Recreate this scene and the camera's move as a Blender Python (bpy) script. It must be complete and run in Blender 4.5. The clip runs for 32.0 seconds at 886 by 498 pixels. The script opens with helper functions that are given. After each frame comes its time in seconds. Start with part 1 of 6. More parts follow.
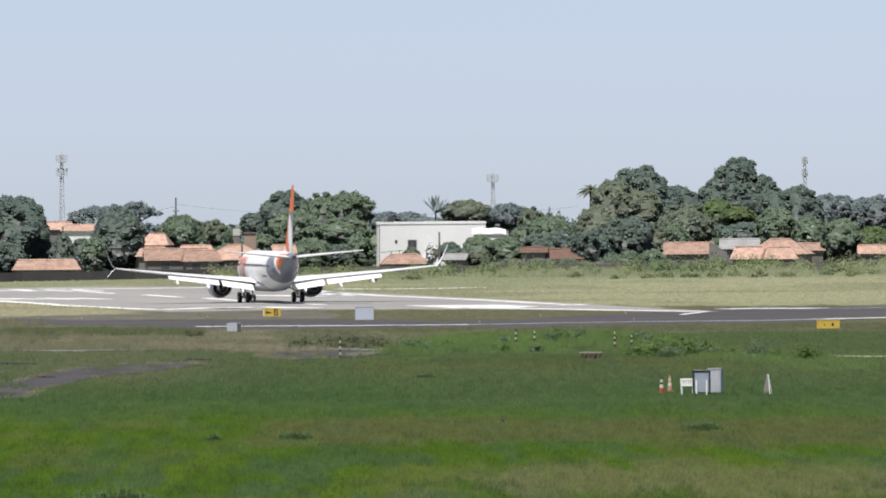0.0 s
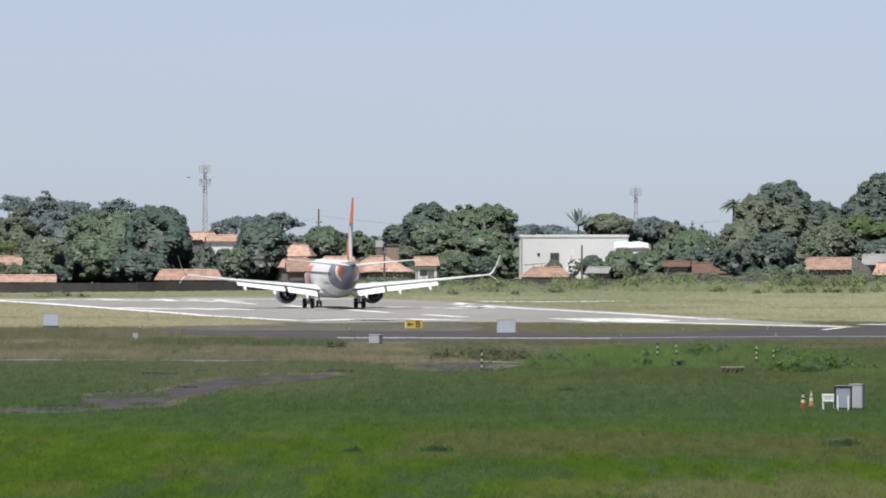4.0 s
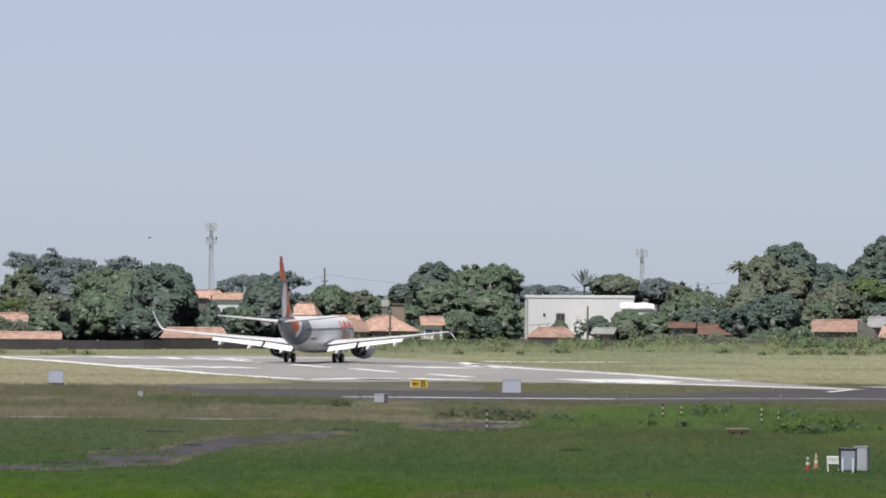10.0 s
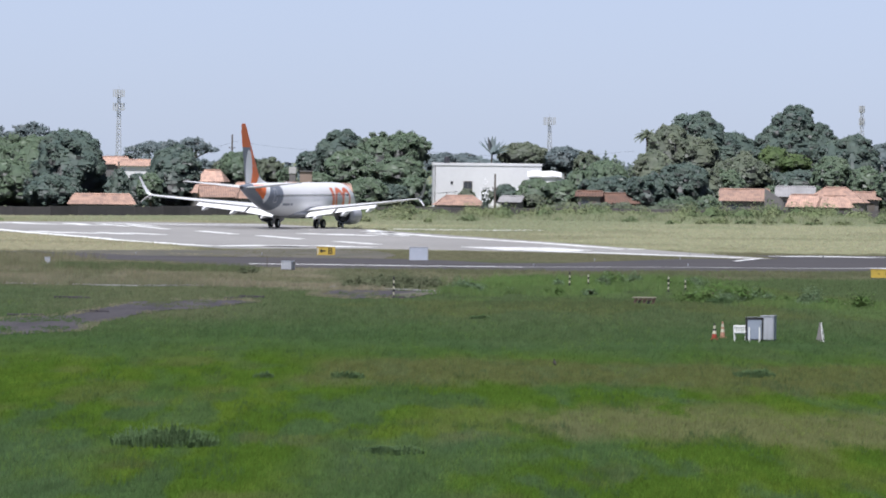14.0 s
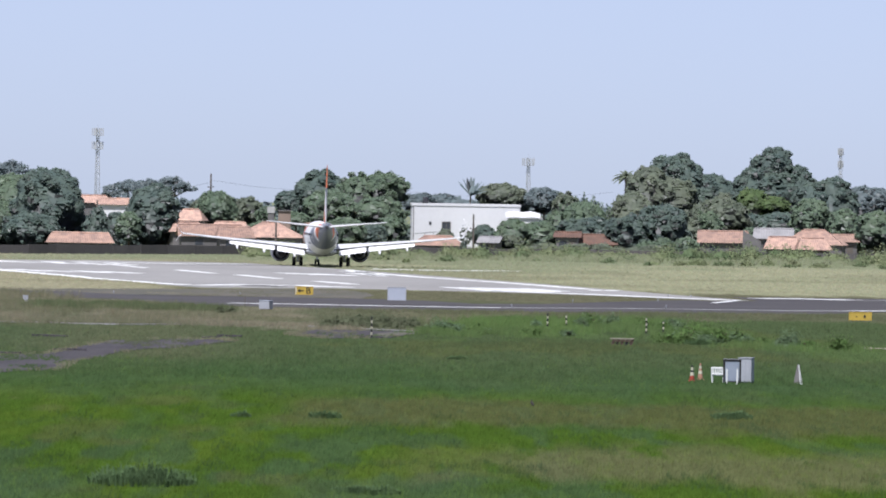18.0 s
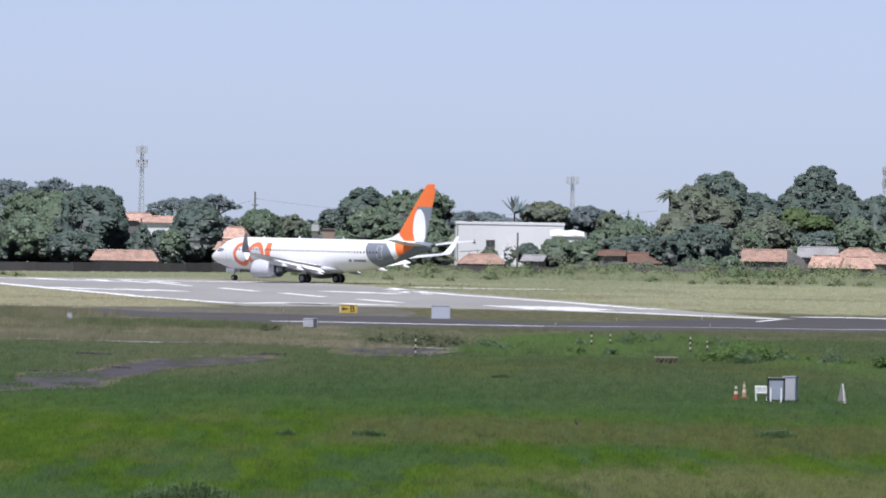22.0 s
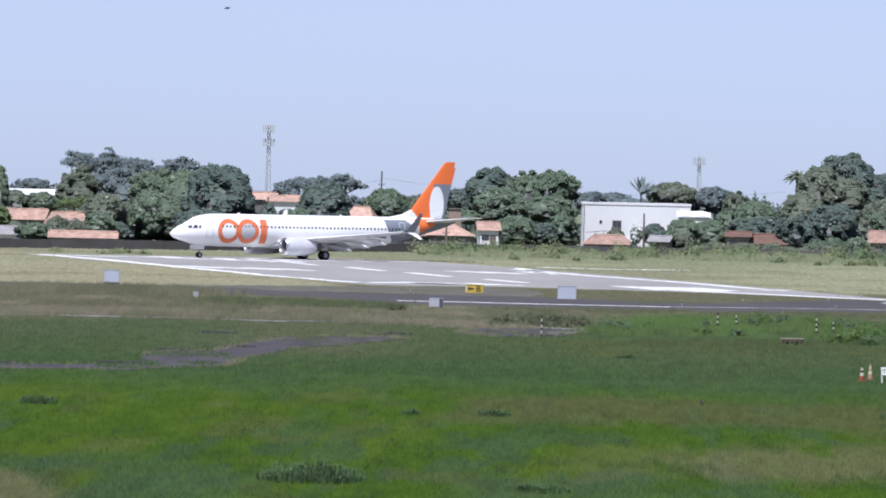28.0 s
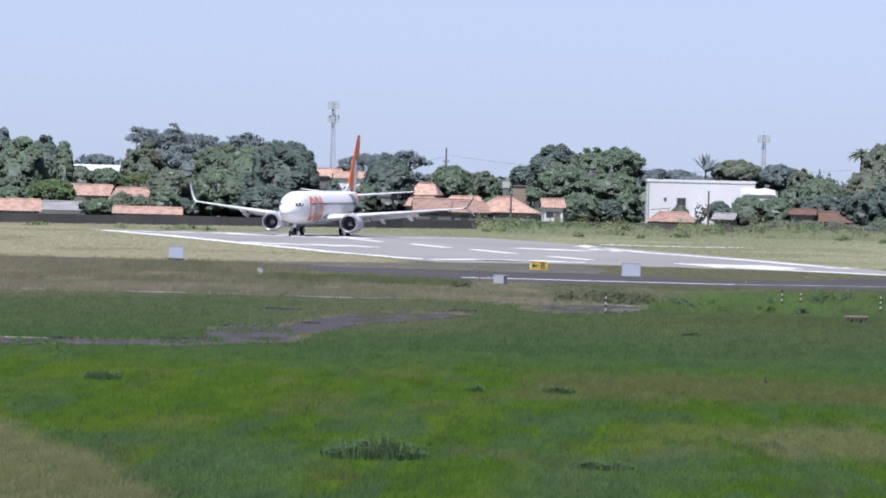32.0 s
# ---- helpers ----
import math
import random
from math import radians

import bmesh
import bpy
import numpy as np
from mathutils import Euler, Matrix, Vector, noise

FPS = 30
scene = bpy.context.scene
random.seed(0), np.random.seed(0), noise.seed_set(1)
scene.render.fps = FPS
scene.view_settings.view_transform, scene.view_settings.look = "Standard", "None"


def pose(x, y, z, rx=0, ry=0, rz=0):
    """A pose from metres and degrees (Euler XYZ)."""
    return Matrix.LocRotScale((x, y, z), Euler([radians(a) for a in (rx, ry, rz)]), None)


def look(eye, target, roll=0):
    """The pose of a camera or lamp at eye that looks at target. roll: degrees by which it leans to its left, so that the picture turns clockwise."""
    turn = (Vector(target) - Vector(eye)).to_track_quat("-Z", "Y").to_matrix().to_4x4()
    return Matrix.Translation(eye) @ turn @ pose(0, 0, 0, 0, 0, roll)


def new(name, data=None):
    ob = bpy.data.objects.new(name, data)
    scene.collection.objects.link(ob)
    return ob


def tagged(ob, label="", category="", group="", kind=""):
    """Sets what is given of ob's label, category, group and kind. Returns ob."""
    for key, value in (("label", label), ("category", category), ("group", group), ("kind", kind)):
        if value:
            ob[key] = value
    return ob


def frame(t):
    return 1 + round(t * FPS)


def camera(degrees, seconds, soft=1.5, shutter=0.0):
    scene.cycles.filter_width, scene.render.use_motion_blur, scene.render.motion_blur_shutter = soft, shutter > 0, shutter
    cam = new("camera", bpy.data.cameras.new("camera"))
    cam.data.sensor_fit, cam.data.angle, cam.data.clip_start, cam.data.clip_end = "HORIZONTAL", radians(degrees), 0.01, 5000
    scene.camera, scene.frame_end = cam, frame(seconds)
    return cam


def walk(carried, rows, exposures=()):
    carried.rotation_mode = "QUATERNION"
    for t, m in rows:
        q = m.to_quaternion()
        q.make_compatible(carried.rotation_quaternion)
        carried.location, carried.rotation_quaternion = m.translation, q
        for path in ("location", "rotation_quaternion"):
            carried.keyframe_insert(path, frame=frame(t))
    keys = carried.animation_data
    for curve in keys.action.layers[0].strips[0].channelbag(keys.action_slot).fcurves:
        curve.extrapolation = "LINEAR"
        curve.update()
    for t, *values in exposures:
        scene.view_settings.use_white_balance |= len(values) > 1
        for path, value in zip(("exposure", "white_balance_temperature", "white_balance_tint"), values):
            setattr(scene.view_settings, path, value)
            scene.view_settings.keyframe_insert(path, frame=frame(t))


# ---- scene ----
cam = camera(5.606, 32.0, soft=1.9)
EYE = (0.0, 0.0, 11.46)


def aim(pan, tilt, roll):
    """The camera's pose on its spot: pan to the right and tilt up, in degrees."""
    p, e = radians(pan), radians(tilt)
    way = (math.sin(p) * math.cos(e), math.cos(p) * math.cos(e), math.sin(e))
    return look(EYE, [a + 1000 * b for a, b in zip(EYE, way)], roll)


# seconds, pan, tilt, roll
ROWS = [
    (0, 0.8749, -0.3615, -0.464),
    (0.5, 0.7796, -0.4000, -0.352),
    (1, 0.4464, -0.3193, 0.038),
    (1.5, 0.3831, -0.2935, 0.068),
    (2, 0.3391, -0.3482, 0.140),
    (2.5, 0.3529, -0.3954, 0.246),
    (3, 0.4657, -0.4015, 0.079),
    (3.5, 0.2624, -0.1561, 0.234),
    (4, -0.0270, -0.2773, -0.003),
    (4.5, -0.1259, -0.4842, -0.116),
    (6.5, -0.0057, -0.3276, 0.140),
    (7, -0.0486, -0.3072, 0.128),
    (7.5, -0.2604, -0.3299, 0.297),
    (8, -0.1479, -0.3757, 0.359),
    (8.5, 0.0561, -0.3990, 0.294),
    (9, -0.0558, -0.0669, 0.460),
    (9.5, -0.1153, 0.1400, 0.317),
    (10, -0.0660, 0.1005, 0.378),
    (10.5, -0.0057, -0.1568, 0.612),
    (11, 0.0665, -0.0935, 0.682),
    (11.5, 0.2140, -0.0880, 0.728),
    (12, 0.2600, -0.1214, 0.508),
    (12.5, 0.2582, -0.1616, 0.600),
    (13, 0.2795, -0.2107, 0.725),
    (13.5, 0.3923, -0.2090, 0.801),
    (14, 0.5275, -0.7329, 0.643),
    (14.5, 0.6711, -0.7704, 0.812),
    (15, 0.3281, -0.6063, 1.011),
    (15.5, 0.3869, -0.5315, 1.005),
    (17.5, 0.6521, -0.4995, 1.050),
    (18, 0.6618, -0.4756, 0.946),
    (18.5, 0.7355, -0.3847, 1.024),
    (19, 0.5440, -0.4041, 1.131),
    (19.5, 0.4221, -0.4218, 1.149),
    (20, 0.4240, -0.3162, 1.156),
    (20.5, 0.4292, -0.3074, 1.079),
    (21, 0.3949, -0.3476, 1.085),
    (21.5, 0.3989, -0.3788, 1.028),
    (22, 0.3809, -0.3644, 1.011),
    (22.5, 0.3687, -0.4017, 1.013),
    (23, 0.3380, -0.4487, 1.195),
    (23.5, 0.2178, -0.4144, 1.173),
    (24, 0.1677, -0.4239, 1.297),
    (24.5, 0.1837, -0.4807, 1.275),
    (25, 0.1904, -0.4939, 1.443),
    (25.5, 0.1654, -0.4982, 1.576),
    (26, 0.0421, -0.5025, 1.413),
    (26.5, -0.2259, -0.4873, 1.316),
    (28.5, -0.4360, -0.5303, 1.270),
    (29, -0.4334, -0.5984, 1.330),
    (29.5, -0.3529, -0.6136, 1.422),
    (30, -0.4519, -0.5896, 1.426),
    (30.5, -0.4847, -0.6115, 1.332),
    (31, -0.4974, -0.6407, 1.265),
    (31.5, -0.5701, -0.6543, 1.458),
    (32, -0.8206, -0.6625, 1.412),

]
walk(cam, [(t, aim(p, e, r)) for t, p, e, r in ROWS],
     exposures=[(0, 0.34, 6260, 10), (3, 0.31, 6260, 10), (4, 0.22, 6240, 10), (7, 0.34, 6100, 11), (8, 0.32, 6060, 11), (10, 0.12, 6260, 12), (13, 0.19, 5930, 13), (15, 0.43, 5820, 14), (18, 0.35, 5800, 15), (22, 0.27, 5780, 15), (26, 0.31, 5650, 15), (29, 0.37, 5610, 17), (32, 0.38, 5620, 17)])

# ---- light ----
SUN_EL, SUN_AZ = 60.0, 200.0    # azimuth clockwise from the view's forward direction
world = bpy.data.worlds.new("sky")
scene.world = world
world.use_nodes = True
wn, wl = world.node_tree.nodes, world.node_tree.links
sky = wn.new("ShaderNodeTexSky")
sky.sky_type = "NISHITA"
sky.sun_disc = False
sky.sun_elevation = radians(SUN_EL)
sky.sun_rotation = radians(SUN_AZ)
sky.air_density, sky.dust_density, sky.ozone_density = 0.45, 0.25, 4.0
sky.altitude = 60
wn["Background"].inputs[1].default_value = 0.079
sky_hue = wn.new("ShaderNodeMix")      # a hazy, slightly blue tropical sky
sky_hue.data_type, sky_hue.blend_type = "RGBA", "MULTIPLY"
sky_hue.inputs[0].default_value = 1.0
sky_hue.inputs[7].default_value = (1.04, 0.985, 1.015, 1)
hazy = wn.new("ShaderNodeHueSaturation")
hazy.inputs["Saturation"].default_value = 0.60
wl.new(sky.outputs[0], hazy.inputs["Color"])
wl.new(hazy.outputs[0], sky_hue.inputs[6])
wl.new(sky_hue.outputs[2], wn["Background"].inputs[0])
lamp = bpy.data.lights.new("sun", "SUN")
lamp.energy, lamp.angle, lamp.color = 4.7, radians(0.6), (1.0, 0.955, 0.88)
sun = new("sun", lamp)
az, el = radians(SUN_AZ), radians(SUN_EL)
sun.matrix_world = look((math.sin(az) * math.cos(el) * 500, math.cos(az) * math.cos(el) * 500, math.sin(el) * 500), (0, 0, 0))


# ---- materials ----
def mat(name, a, b=None, scale=1.0, rough=0.7, metal=0.0, bump=0.0, fine=8.0, island=0.0, obj=0.0, spec=0.3, local=False, stretch=None):
    """Two colours mixed by noise at two scales; island / obj: brightness that differs from piece to piece."""
    m = bpy.data.materials.new(name)
    m.use_nodes = True
    n, l = m.node_tree.nodes, m.node_tree.links
    bs = n["Principled BSDF"]
    bs.inputs["Roughness"].default_value, bs.inputs["Metallic"].default_value = rough, metal
    bs.inputs["Specular IOR Level"].default_value = spec
    b = b or tuple(0.8 * c for c in a)
    if local:
        tc = n.new("ShaderNodeTexCoord").outputs["Object"]
    else:
        tc = n.new("ShaderNodeNewGeometry").outputs["Position"]
    if stretch:
        mp = n.new("ShaderNodeMapping")
        mp.inputs["Scale"].default_value = stretch
        l.new(tc, mp.inputs[0])
        tc = mp.outputs[0]
    t1, t2 = n.new("ShaderNodeTexNoise"), n.new("ShaderNodeTexNoise")
    t1.inputs["Scale"].default_value, t2.inputs["Scale"].default_value = scale, scale * fine
    t1.inputs["Detail"].default_value = t2.inputs["Detail"].default_value = 4
    l.new(tc, t1.inputs["Vector"]), l.new(tc, t2.inputs["Vector"])
    add = n.new("ShaderNodeMath")
    add.operation = "MULTIPLY_ADD"
    l.new(t2.outputs[0], add.inputs[0])
    add.inputs[1].default_value = 0.5
    l.new(t1.outputs[0], add.inputs[2])
    rg = n.new("ShaderNodeMapRange")
    rg.inputs[1].default_value, rg.inputs[2].default_value = 0.55, 0.95
    l.new(add.outputs[0], rg.inputs[0])
    mx = n.new("ShaderNodeMix")
    mx.data_type = "RGBA"
    mx.inputs[6].default_value, mx.inputs[7].default_value = (*a, 1), (*b, 1)
    l.new(rg.outputs[0], mx.inputs[0])
    out = mx.outputs[2]
    for amount, node, sock in ((island, "ShaderNodeNewGeometry", "Random Per Island"), (obj, "ShaderNodeObjectInfo", "Random")):
        if amount:
            src = n.new(node)
            r2 = n.new("ShaderNodeMapRange")
            r2.inputs[3].default_value, r2.inputs[4].default_value = 1 - amount, 1 + amount
            l.new(src.outputs[sock], r2.inputs[0])
            sc = n.new("ShaderNodeVectorMath")
            sc.operation = "SCALE"
            l.new(out, sc.inputs[0]), l.new(r2.outputs[0], sc.inputs["Scale"])
            out = sc.outputs[0]
    l.new(out, bs.inputs["Base Color"])
    if bump:
        bp = n.new("ShaderNodeBump")
        bp.inputs["Strength"].default_value, bp.inputs["Distance"].default_value = bump, 0.05
        l.new(t2.outputs[0], bp.inputs["Height"])
        l.new(bp.outputs[0], bs.inputs["Normal"])
    return m


def catch_light(m, up, sheer):
    n, l = m.node_tree.nodes, m.node_tree.links
    bs = n["Principled BSDF"]
    tr, mx = n.new("ShaderNodeBsdfTranslucent"), n.new("ShaderNodeMixShader")
    l.new(bs.inputs["Base Color"].links[0].from_socket, tr.inputs["Color"])
    mx.inputs[0].default_value = sheer
    l.new(bs.outputs[0], mx.inputs[1]), l.new(tr.outputs[0], mx.inputs[2])
    l.new(mx.outputs[0], n["Material Output"].inputs["Surface"])
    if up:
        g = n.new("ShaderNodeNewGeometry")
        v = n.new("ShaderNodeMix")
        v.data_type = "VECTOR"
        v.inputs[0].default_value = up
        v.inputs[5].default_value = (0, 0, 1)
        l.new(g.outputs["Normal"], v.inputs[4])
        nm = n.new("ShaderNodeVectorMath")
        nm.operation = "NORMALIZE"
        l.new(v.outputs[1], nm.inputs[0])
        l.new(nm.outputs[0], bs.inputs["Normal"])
    return m


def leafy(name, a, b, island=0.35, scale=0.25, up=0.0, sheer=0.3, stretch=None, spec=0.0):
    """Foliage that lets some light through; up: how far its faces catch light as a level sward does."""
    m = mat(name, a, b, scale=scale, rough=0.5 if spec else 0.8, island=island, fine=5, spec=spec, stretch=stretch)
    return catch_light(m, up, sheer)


def sward(name, sheer=0.0, bump=0.25):
    """Turf or blades in the colour of the growth, uneven at two scales."""
    m = mat(name, (1.12, 1.12, 1.12), (0.86, 0.86, 0.86), 1.2, 1.0, bump=bump, fine=5, spec=0.0, stretch=(1.0, 0.08, 1.0), island=0.14 if sheer else 0.0)
    n, l = m.node_tree.nodes, m.node_tree.links
    bs = n["Principled BSDF"]
    at, mul = n.new("ShaderNodeAttribute"), n.new("ShaderNodeVectorMath")
    at.attribute_name = "growth"
    mul.operation = "MULTIPLY"
    l.new(bs.inputs["Base Color"].links[0].from_socket, mul.inputs[0]), l.new(at.outputs["Color"], mul.inputs[1])
    l.new(mul.outputs[0], bs.inputs["Base Color"])
    if sheer:
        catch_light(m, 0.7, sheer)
    return m


M = {
    "ground": sward("airfield_turf"),
    "blade": sward("grass_blades", 0.35, 0.0),
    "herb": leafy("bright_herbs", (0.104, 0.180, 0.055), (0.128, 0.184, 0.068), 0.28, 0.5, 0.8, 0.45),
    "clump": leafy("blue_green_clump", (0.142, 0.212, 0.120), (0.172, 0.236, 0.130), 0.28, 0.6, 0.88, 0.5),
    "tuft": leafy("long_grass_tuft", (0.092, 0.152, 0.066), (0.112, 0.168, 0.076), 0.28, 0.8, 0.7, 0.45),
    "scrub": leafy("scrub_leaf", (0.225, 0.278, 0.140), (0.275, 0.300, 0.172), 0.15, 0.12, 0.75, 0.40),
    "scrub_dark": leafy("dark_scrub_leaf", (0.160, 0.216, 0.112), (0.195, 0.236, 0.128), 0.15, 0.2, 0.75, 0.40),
    # leaf_a to leaf_c: lifted and blued, air haze put into the leaf colour
    "leaf_a": leafy("hazed_mango_leaf", (0.130, 0.184, 0.164), (0.166, 0.218, 0.172), 0.16, 0.45, 0.84, 0.46, None, 1.0),
    "leaf_b": leafy("hazed_broad_leaf", (0.168, 0.236, 0.160), (0.204, 0.268, 0.168), 0.16, 0.45, 0.84, 0.46, None, 1.0),
    "leaf_c": leafy("hazed_olive_leaf", (0.184, 0.222, 0.160), (0.220, 0.250, 0.172), 0.16, 0.45, 0.84, 0.46, None, 1.0),
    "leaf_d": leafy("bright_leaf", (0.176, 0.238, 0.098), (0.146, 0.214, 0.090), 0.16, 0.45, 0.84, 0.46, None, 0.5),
    # for far trees, paler and bluer still: distance haze painted into the base colour
    "leaf_e": leafy("hazed_feathery_leaf", (0.196, 0.250, 0.262), (0.224, 0.272, 0.272), 0.12, 0.45, 0.84, 0.46, None, 1.0),
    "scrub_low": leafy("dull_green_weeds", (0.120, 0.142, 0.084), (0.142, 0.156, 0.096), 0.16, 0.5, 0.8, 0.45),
    "bark": mat("bark", (0.12, 0.09, 0.065), (0.07, 0.055, 0.04), 1.5, 0.9, bump=0.6),
    "runway": mat("worn_runway_asphalt", (0.315, 0.306, 0.292), (0.258, 0.250, 0.240), 0.05, 0.88, bump=0.1, fine=20, spec=0.15, stretch=(1.0, 0.3, 1.0)),
    "taxi": mat("taxiway_asphalt", (0.066, 0.063, 0.067), (0.090, 0.084, 0.085), 0.07, 0.9, bump=0.2, fine=20, spec=0.12),
    "shoulder": mat("worn_grey_shoulder", (0.140, 0.130, 0.110), (0.108, 0.106, 0.088), 0.25, 0.95, bump=0.2, fine=8, spec=0.05, stretch=(1.0, 0.2, 1.0)),
    "path": mat("old_concrete", (0.052, 0.049, 0.055), (0.088, 0.081, 0.085), 0.5, 0.95, bump=0.3, fine=6, spec=0.1, stretch=(1.0, 0.12, 1.0)),
    "sand": mat("pale_sand", (0.30, 0.275, 0.215), (0.235, 0.22, 0.165), 0.2, 0.95, spec=0.0),
    "paint": mat("worn_white_marking", (0.85, 0.85, 0.83), (0.74, 0.74, 0.72), 0.5, 0.7, fine=10),
    "worn": mat("faded_white_marking", (0.42, 0.42, 0.41), (0.22, 0.22, 0.21), 0.4, 0.8, fine=6),
    "white": mat("white_aircraft_paint", (0.80, 0.80, 0.80), (0.77, 0.77, 0.77), 0.4, 0.36, local=True, spec=0.12),
    "wing": mat("pale_grey_wing_paint", (0.70, 0.70, 0.70), (0.62, 0.62, 0.62), 0.5, 0.4, local=True, spec=0.1),
    "wing_edge": mat("polished_leading_edge", (0.62, 0.62, 0.63), (0.55, 0.55, 0.56), 0.6, 0.28, metal=0.9, local=True),
    "orange": mat("orange_paint", (0.72, 0.185, 0.075), (0.68, 0.17, 0.07), 0.5, 0.35, local=True, spec=0.5),
    "grey": mat("blue_grey_paint", (0.20, 0.215, 0.25), (0.185, 0.20, 0.235), 0.5, 0.4, local=True),
    "nacelle": mat("lavender_grey_nacelle", (0.54, 0.54, 0.58), (0.50, 0.50, 0.54), 0.5, 0.4, local=True, spec=0.1),
    "pale": mat("pale_grey_paint", (0.50, 0.51, 0.53), (0.46, 0.47, 0.49), 0.5, 0.4, local=True, spec=0.1),
    "metal": mat("bare_metal", (0.40, 0.40, 0.41), (0.28, 0.28, 0.29), 1.0, 0.35, metal=0.9, local=True),
    "dark": mat("dark_metal", (0.035, 0.035, 0.04), (0.05, 0.05, 0.055), 2.0, 0.5, local=True),
    "tyre": mat("tyre_rubber", (0.022, 0.022, 0.023), (0.035, 0.034, 0.033), 3.0, 0.85, local=True),
    "pane": mat("dark_window", (0.045, 0.05, 0.06), (0.06, 0.065, 0.075), 1.0, 0.15, spec=0.6, local=True),
    "box": mat("white_painted_metal", (0.39, 0.40, 0.43), (0.33, 0.34, 0.37), 1.2, 0.5, local=True),
    "panel": mat("pale_blue_grey_board", (0.43, 0.46, 0.52), (0.38, 0.41, 0.47), 1.0, 0.6, local=True),
    "door": mat("blue_grey_metal_door", (0.28, 0.31, 0.37), (0.24, 0.27, 0.33), 1.5, 0.5, local=True),
    "pole_pale": mat("worn_yellowish_white_paint", (0.50, 0.48, 0.36), (0.40, 0.38, 0.28), 3.0, 0.6, local=True),
    "plastic": mat("white_plastic", (0.78, 0.78, 0.76), (0.70, 0.70, 0.67), 2.0, 0.5, local=True),
    "cone_dark": mat("dark_red_plastic", (0.34, 0.06, 0.035), (0.20, 0.045, 0.03), 3.0, 0.5, local=True),
    "cone": mat("faded_orange_plastic", (0.40, 0.215, 0.14), (0.30, 0.165, 0.11), 3.0, 0.5, local=True),
    "signy": mat("yellow_sign_face", (0.50, 0.355, 0.06), (0.42, 0.30, 0.06), 2.0, 0.5, local=True),
    "black": mat("black_paint", (0.02, 0.02, 0.02), (0.03, 0.03, 0.03), 2.0, 0.6, local=True),
    "rust": mat("rust_brown_paint", (0.12, 0.085, 0.06), (0.085, 0.062, 0.048), 3.0, 0.8, local=True),
    "tile": mat("terracotta_roof_tile", (0.50, 0.325, 0.245), (0.29, 0.20, 0.165), 1.1, 0.9, bump=0.4, fine=4, obj=0.28),
    "brick": mat("bare_brick", (0.30, 0.225, 0.18), (0.25, 0.19, 0.155), 0.8, 0.9, bump=0.2),
    "rust_roof": mat("dark_reddish_roof", (0.19, 0.11, 0.08), (0.12, 0.08, 0.065), 0.8, 0.9, bump=0.3),
    "plaster": mat("white_plaster", (0.71, 0.705, 0.71), (0.65, 0.645, 0.65), 0.15, 0.85, fine=12),
    "plaster_grey": mat("grey_weathered_plaster", (0.19, 0.178, 0.172), (0.13, 0.124, 0.122), 0.25, 0.9, fine=10),
    "sheet": mat("weathered_roof_sheet", (0.33, 0.32, 0.32), (0.24, 0.235, 0.235), 0.5, 0.8, fine=8),
    "plaster_pale": mat("pale_grey_plaster", (0.46, 0.45, 0.44), (0.38, 0.37, 0.36), 0.3, 0.9, fine=10),
    "wall": mat("weathered_boundary_wall", (0.115, 0.105, 0.104), (0.085, 0.079, 0.079), 0.3, 0.9, bump=0.2, fine=10, obj=0.15),
    "steel": mat("galvanised_steel", (0.46, 0.47, 0.48), (0.38, 0.39, 0.40), 0.3, 0.6, metal=0.2),
    "wood": mat("weathered_pole", (0.17, 0.145, 0.125), (0.12, 0.105, 0.09), 1.0, 0.9),
    "bird": mat("dark_feather", (0.03, 0.027, 0.025), (0.05, 0.045, 0.04), 4.0, 0.8, local=True),
}


# ---- building blocks ----
def part(name, bm, material, parent=None, label="", smooth=False):
    """A bmesh as one mesh object, under a thing or a part."""
    me = bpy.data.meshes.new(name)
    bm.to_mesh(me)
    bm.free()
    if smooth:
        for p in me.polygons:
            p.use_smooth = True
    me.materials.append(M[material] if isinstance(material, str) else material)
    ob = new(name, me)
    if parent:
        ob.parent = parent
    if label:
        ob["label"] = label
    return ob


def share(name, me, parent, m):
    """One more object on a mesh that others use."""
    ob = new(name, me)
    ob.parent = parent
    ob.matrix_basis = m
    return ob


def thing(name, m, label, category, group="", kind=""):
    ob = new(name)
    ob.empty_display_size = 0.3
    ob.matrix_world = m
    return tagged(ob, label, category, group, kind)


def box(bm, size, at, rz=0.0, bevel=0.0):
    r = bmesh.ops.create_cube(bm, size=1.0, matrix=Matrix.Translation(at) @ pose(0, 0, 0, 0, 0, rz) @ Matrix.Diagonal((*size, 1)))
    if bevel:
        es = list({e for v in r["verts"] for e in v.link_edges})
        bmesh.ops.bevel(bm, geom=es, offset=bevel, segments=1, affect="EDGES", profile=0.5)
    return bm


def rod(bm, a, b, r1, r2=None, seg=8):
    """A tapered rod from a to b."""
    a, b = Vector(a), Vector(b)
    d = b - a
    m = Matrix.Translation((a + b) / 2) @ d.to_track_quat("Z", "Y").to_matrix().to_4x4()
    bmesh.ops.create_cone(bm, cap_ends=True, segments=seg, radius1=r1, radius2=r1 if r2 is None else r2, depth=d.length, matrix=m)
    return bm


